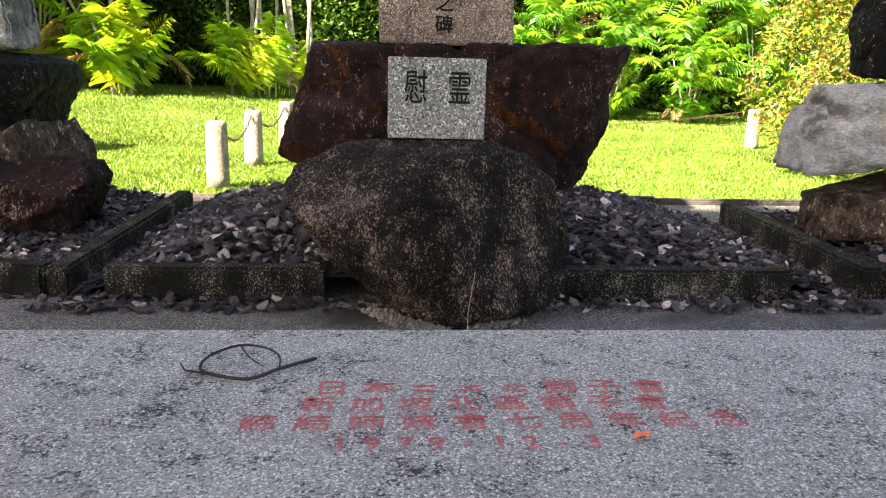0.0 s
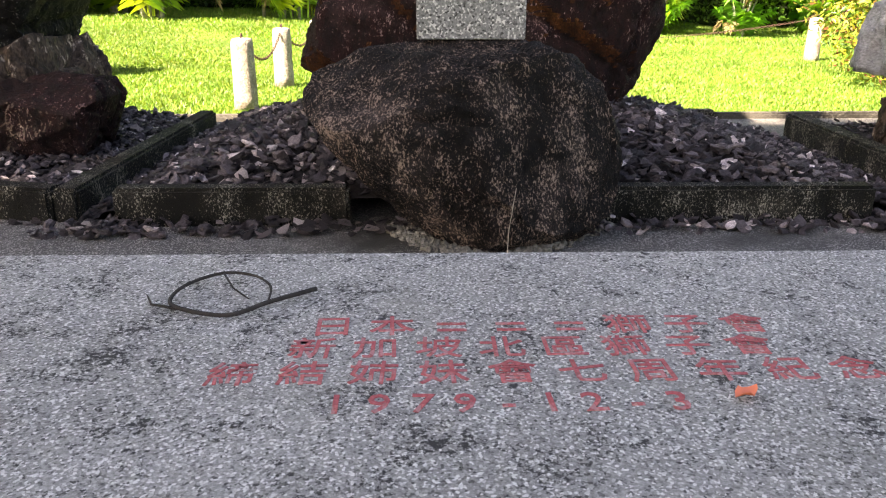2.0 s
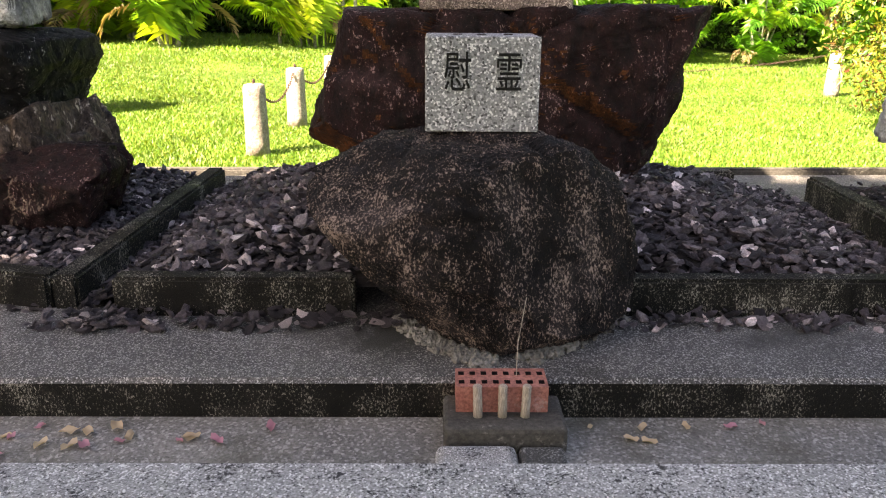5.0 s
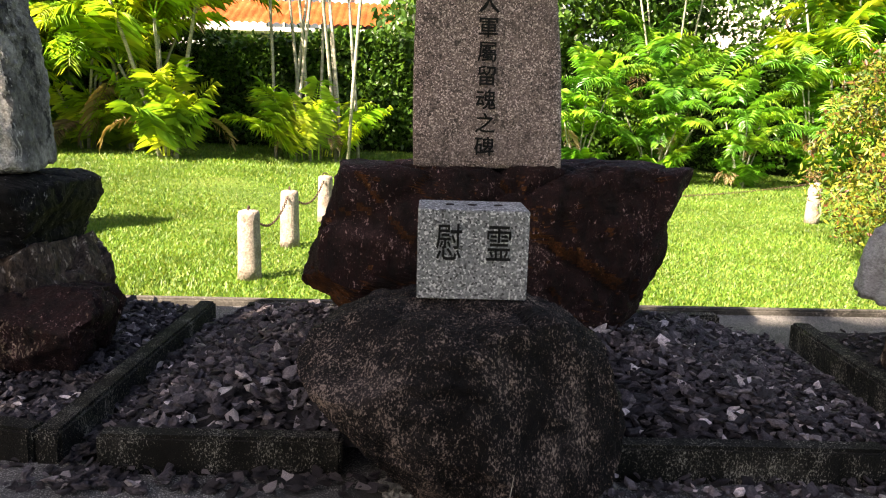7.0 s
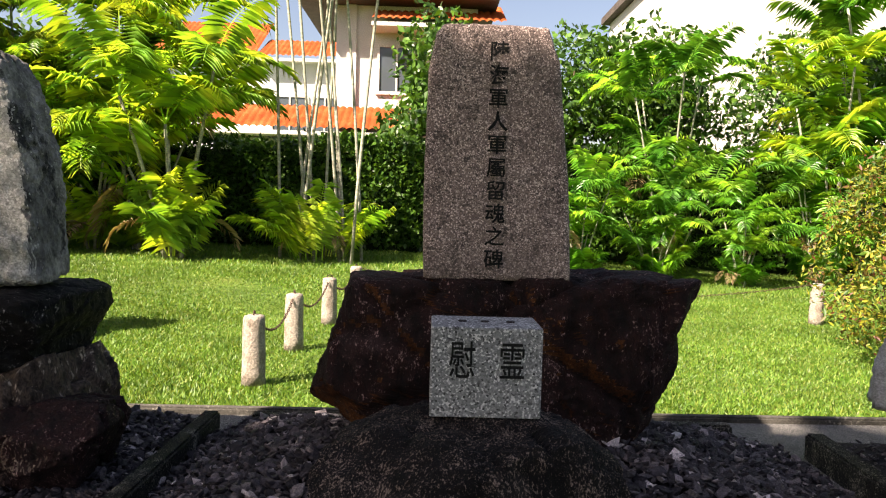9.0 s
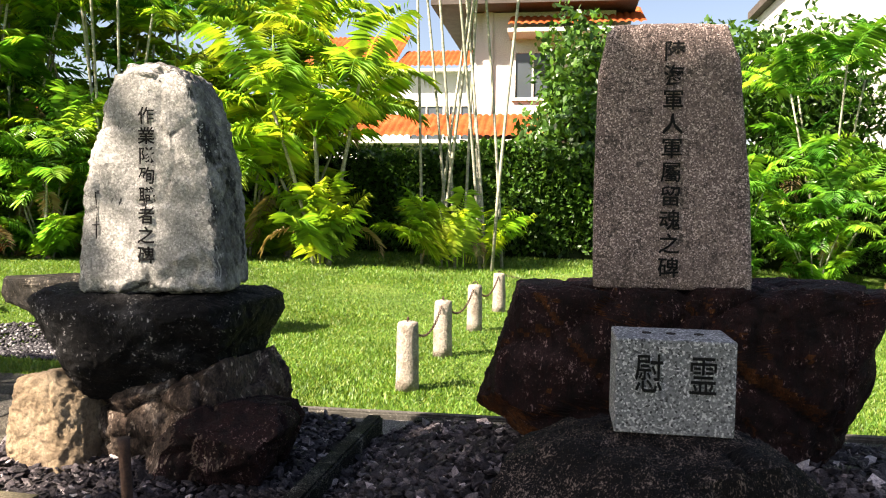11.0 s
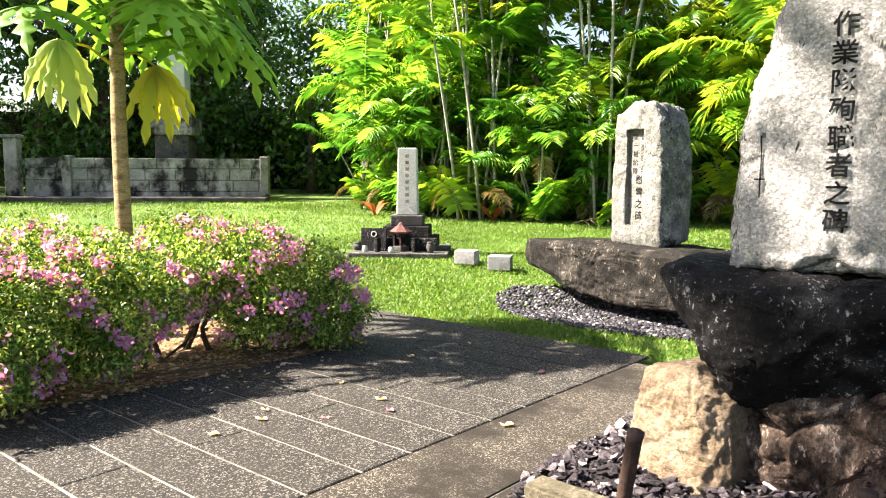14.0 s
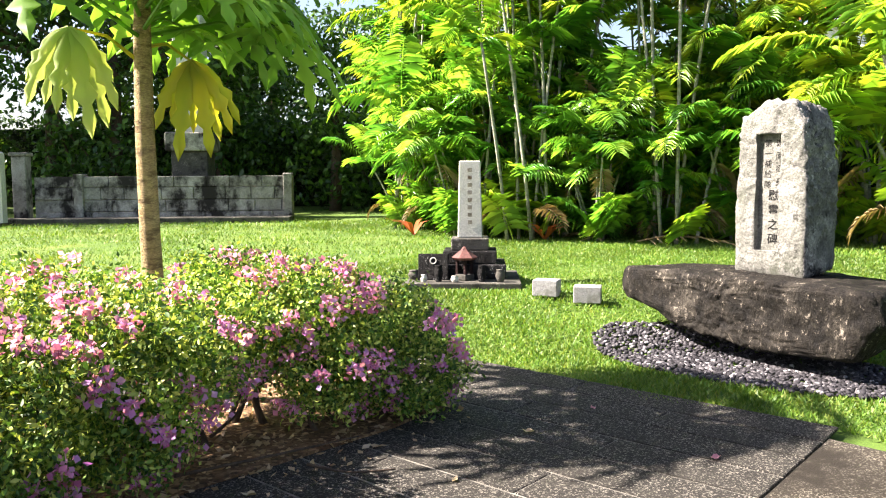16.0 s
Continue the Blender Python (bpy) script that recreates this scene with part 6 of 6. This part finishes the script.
# bromeliads and dry fronds at the palms' feet
for x, y in ((-9.3, 11.9), (-11.6, 11.3)):
    t = thing("bromeliad", "orange-red bromeliad rosette at the foot of the palms", "plant", (x, y, height(x, y)))
    V, F = [], []
    rb = random.Random(int(x * 10))
    for k in range(14):
        a, L = rb.uniform(0, 6.28), rb.uniform(0.35, 0.5)
        d, q = Vector((math.cos(a), math.sin(a), 0)), Vector((-math.sin(a), math.cos(a), 0))
        i = len(V)
        V += [q * 0.02, d * L * 0.5 + q * 0.035 + Vector((0, 0, L * 0.5)), d * L * 1.1 + Vector((0, 0, L * 0.6)), d * L * 0.5 - q * 0.035 + Vector((0, 0, L * 0.5)), -q * 0.02]
        F += [(i, i + 1, i + 3), (i, i + 3, i + 4), (i + 1, i + 2, i + 3)]
    part("leaves", mesh_from("leaves", V, F), "bromeliad", t)

# dry fronds fallen on the grass
for x, y, az, L in ((-7.9, 12.3, 0.3, 1.3), (-8.4, 12.1, 2.6, 0.9)):
    rf = random.Random(int(L * 10))
    t = thing("fallen_frond", "dry pale brown palm frond fallen on the grass", "palm frond", (x, y, height(x, y)), math.degrees(az), "fallen palm fronds")
    bm = bmesh.new()
    tube(bm, [(0, 0, 0.03), (L * 0.35, 0, 0.13), (L * 0.7, 0.03, 0.1), (L, 0.08, 0.02)], [0.014, 0.011, 0.007, 0.003], 6)
    part("rib", bm, "dead_frond", t, smooth=True)
    for k in range(22):
        u = 0.12 + 0.86 * k / 21
        s = 1 if k % 2 else -1
        q = Vector((L * u, 0.05 * u * u, 0.03 + 0.1 * math.sin(math.pi * u)))
        d = Vector((0.5 + 0.4 * u, s * 0.8, -0.12 + rf.uniform(-0.1, 0.15))).normalized() * 0.3 * rf.uniform(0.7, 1.1)
        w = Vector((0.016, 0, 0.004))
        part("leaflet", mesh_from("leaflet", [q, q + d * 0.5 + w, q + d + Vector((0, 0, -0.03)), q + d * 0.5 - w], [(0, 1, 2), (0, 2, 3)]), "dead_frond", t)


# ---- paving pieces and gravel ----
def slab_mesh(name, w, d):
    return mesh_of(boxed(-w / 2, w / 2, -d / 2, d / 2, -0.02, 0.0, 0.004, 1), name)


JY = [2.05 + 0.302 * k for k in range(-9, 13)]
rng_p = random.Random(3)
kinds = {}
for r, y in enumerate(JY):
    x = -3.516
    first = True
    while x > -6.7:
        w = 1.25 if not first else (1.5 if r % 2 else 0.8)
        first = False
        key = round(w, 2)
        if key not in kinds:
            kinds[key] = slab_mesh("paver", key - 0.008, 0.302 - 0.016)
            kinds[key].materials.append(M["paver"])
        cx = x - w / 2
        if y < 5.7 and not (cx < -6.2 and y > 5.4):
            o = new("paver", kinds[key])
            o.parent = pavement
            o.matrix_basis = pose(cx, y + 0.151, 0.0175 + rng_p.uniform(-0.0012, 0.0012))
        x -= w


def stone_mesh(seed, pebble=False):
    rng = random.Random(seed)
    bm = bmesh.new()
    bmesh.ops.create_icosphere(bm, subdivisions=1, radius=1.0)
    off = Vector((seed * 3.1, seed * 1.3, 0))
    for v in bm.verts:
        if not pebble:
            v.co *= 0.62 + 0.6 * abs(noise.noise(v.co * 1.3 + off)) + rng.uniform(-0.4, 0.4)
        v.co.z *= 0.62 if pebble else 0.46
        v.co.x *= 1.15
    me = mesh_of(bm, "gravel_stone", pebble)
    return me


STONES = [stone_mesh(k) for k in range(10)]
for me in STONES:
    me.materials.append(M["gravel"])


def scatter(name, spots, parent, label, near, material="gravel", meshes=STONES):
    """Stones at the spots (x, y, z, size): those in near as parts, the rest joined."""
    rng = random.Random(len(spots))
    V, F, off = [], [], 0
    count = 0
    for x, y, z, s in spots:
        me = meshes[rng.randrange(len(meshes))]
        m = pose(x, y, z, rng.uniform(-40, 40), rng.uniform(-40, 40), rng.uniform(0, 360)) @ Matrix.Diagonal((s, s, s, 1))
        if near(x, y) and count < 290:
            o = new("gravel_stone", me)
            o.parent, o.matrix_basis = parent, m
            count += 1
            continue
        n = len(me.vertices)
        co = np.empty(n * 3)
        me.vertices.foreach_get("co", co)
        co = co.reshape(-1, 3)
        mm = np.array(m)
        V.append(co @ mm[:3, :3].T + mm[:3, 3])
        fa = np.empty(len(me.polygons) * 3, np.int32)
        me.polygons.foreach_get("vertices", fa)
        F.append(fa.reshape(-1, 3) + off)
        off += n
    if V:
        joined = raw_mesh(name, np.concatenate(V), np.concatenate(F))
        if material == "gravel":
            joined.polygons.foreach_set("use_smooth", [False] * len(joined.polygons))
        o = part(name, joined, material, parent)
        o["kind"] = "stuff"


rg = random.Random(12)


def gravel_heap(label, x0, x1, y0, y1, top, size, n, near):
    t = thing("gravel", label, "gravel")
    spots = []
    for _ in range(n):
        x, y, s = rg.uniform(x0, x1), rg.uniform(y0, y1), size * (0.42 + 0.85 * rg.uniform(0, 1) ** 1.8)
        spots.append((x, y, top(x, y) + rg.uniform(-0.01, 0.018), s))
    scatter("gravel_rest", spots, t, label, near)
    return t


gravel_heap("heap of dark angular purplish gravel round the boulder", -0.85, 1.53, 2.95, 4.48, mound, 0.03, 7600, lambda x, y: y < 3.2)
gravel_heap("dark angular gravel round the foot of the white stele", -2.74, -1.16, 3.2, 4.58, plot_l, 0.024, 5600, lambda x, y: y < 3.5)
gravel_heap("dark angular gravel in the plot under the pale rock", 2.05, 4.2, 2.98, 4.4, plot_r, 0.022, 2600, lambda x, y: x < 2.35 and y < 3.5)
sheet("gravel_bed_4", [(-1.16, 3.03), (-1.16, 3.21), (-1.93, 3.21)], 0.08, 0.185, "gravel_bed", "dark grit behind the plot kerb")
gravel_heap("dark angular gravel just behind the plot kerb", -1.55, -1.16, 3.07, 3.22, lambda x, y: 0.195, 0.022, 420, lambda x, y: False)
gravel_heap("loose gravel at the heap edge beside the next kerb", -1.05, -0.84, 2.74, 4.48, lambda x, y: mound(x, y) if y > 2.93 else 0.14, 0.024, 800, lambda x, y: y < 3.2)
gravel_heap("loose gravel at the heap edge beside the next kerb", 1.52, 1.9, 2.74, 4.48, lambda x, y: mound(x, y) if y > 2.93 else 0.14, 0.024, 1300, lambda x, y: y < 3.2)
gravel_heap("loose stones spilled along the foot of the kerb", -1.15, 3.0, 2.745, 2.87, lambda x, y: 0.135, 0.026, 620, lambda x, y: -0.6 < x < 0.6)
gravel_heap("loose black stones spilled beside the plot kerb", -2.8, -1.95, 3.06, 3.17, lambda x, y: 0.06, 0.027, 130, lambda x, y: True)
PEB = [stone_mesh(k + 40, True) for k in range(3)]
for me in PEB:
    me.materials.append(M["pebble"])
rest = []
for _ in range(3800):
    a, r = rg.uniform(0, 6.2832), math.sqrt(rg.uniform(0, 1))
    x, y = -4.42 + 1.2 * r * math.cos(a), 7.15 + 0.62 * r * math.sin(a)
    rest.append((x, y, height(x, y) + 0.008, rg.uniform(0.012, 0.022)))
pt = thing("pebble_bed", "oval bed of small grey pebbles before the flat rock", "pebbles")
scatter("pebble_rest", rest, pt, "", lambda x, y: y < 6.66, "pebble", PEB)
gravel_heap("loose gravel spilled before the plot's kerb", -2.0, -1.16, 2.9, 3.1, lambda x, y: 0.11, 0.024, 260, lambda x, y: True)
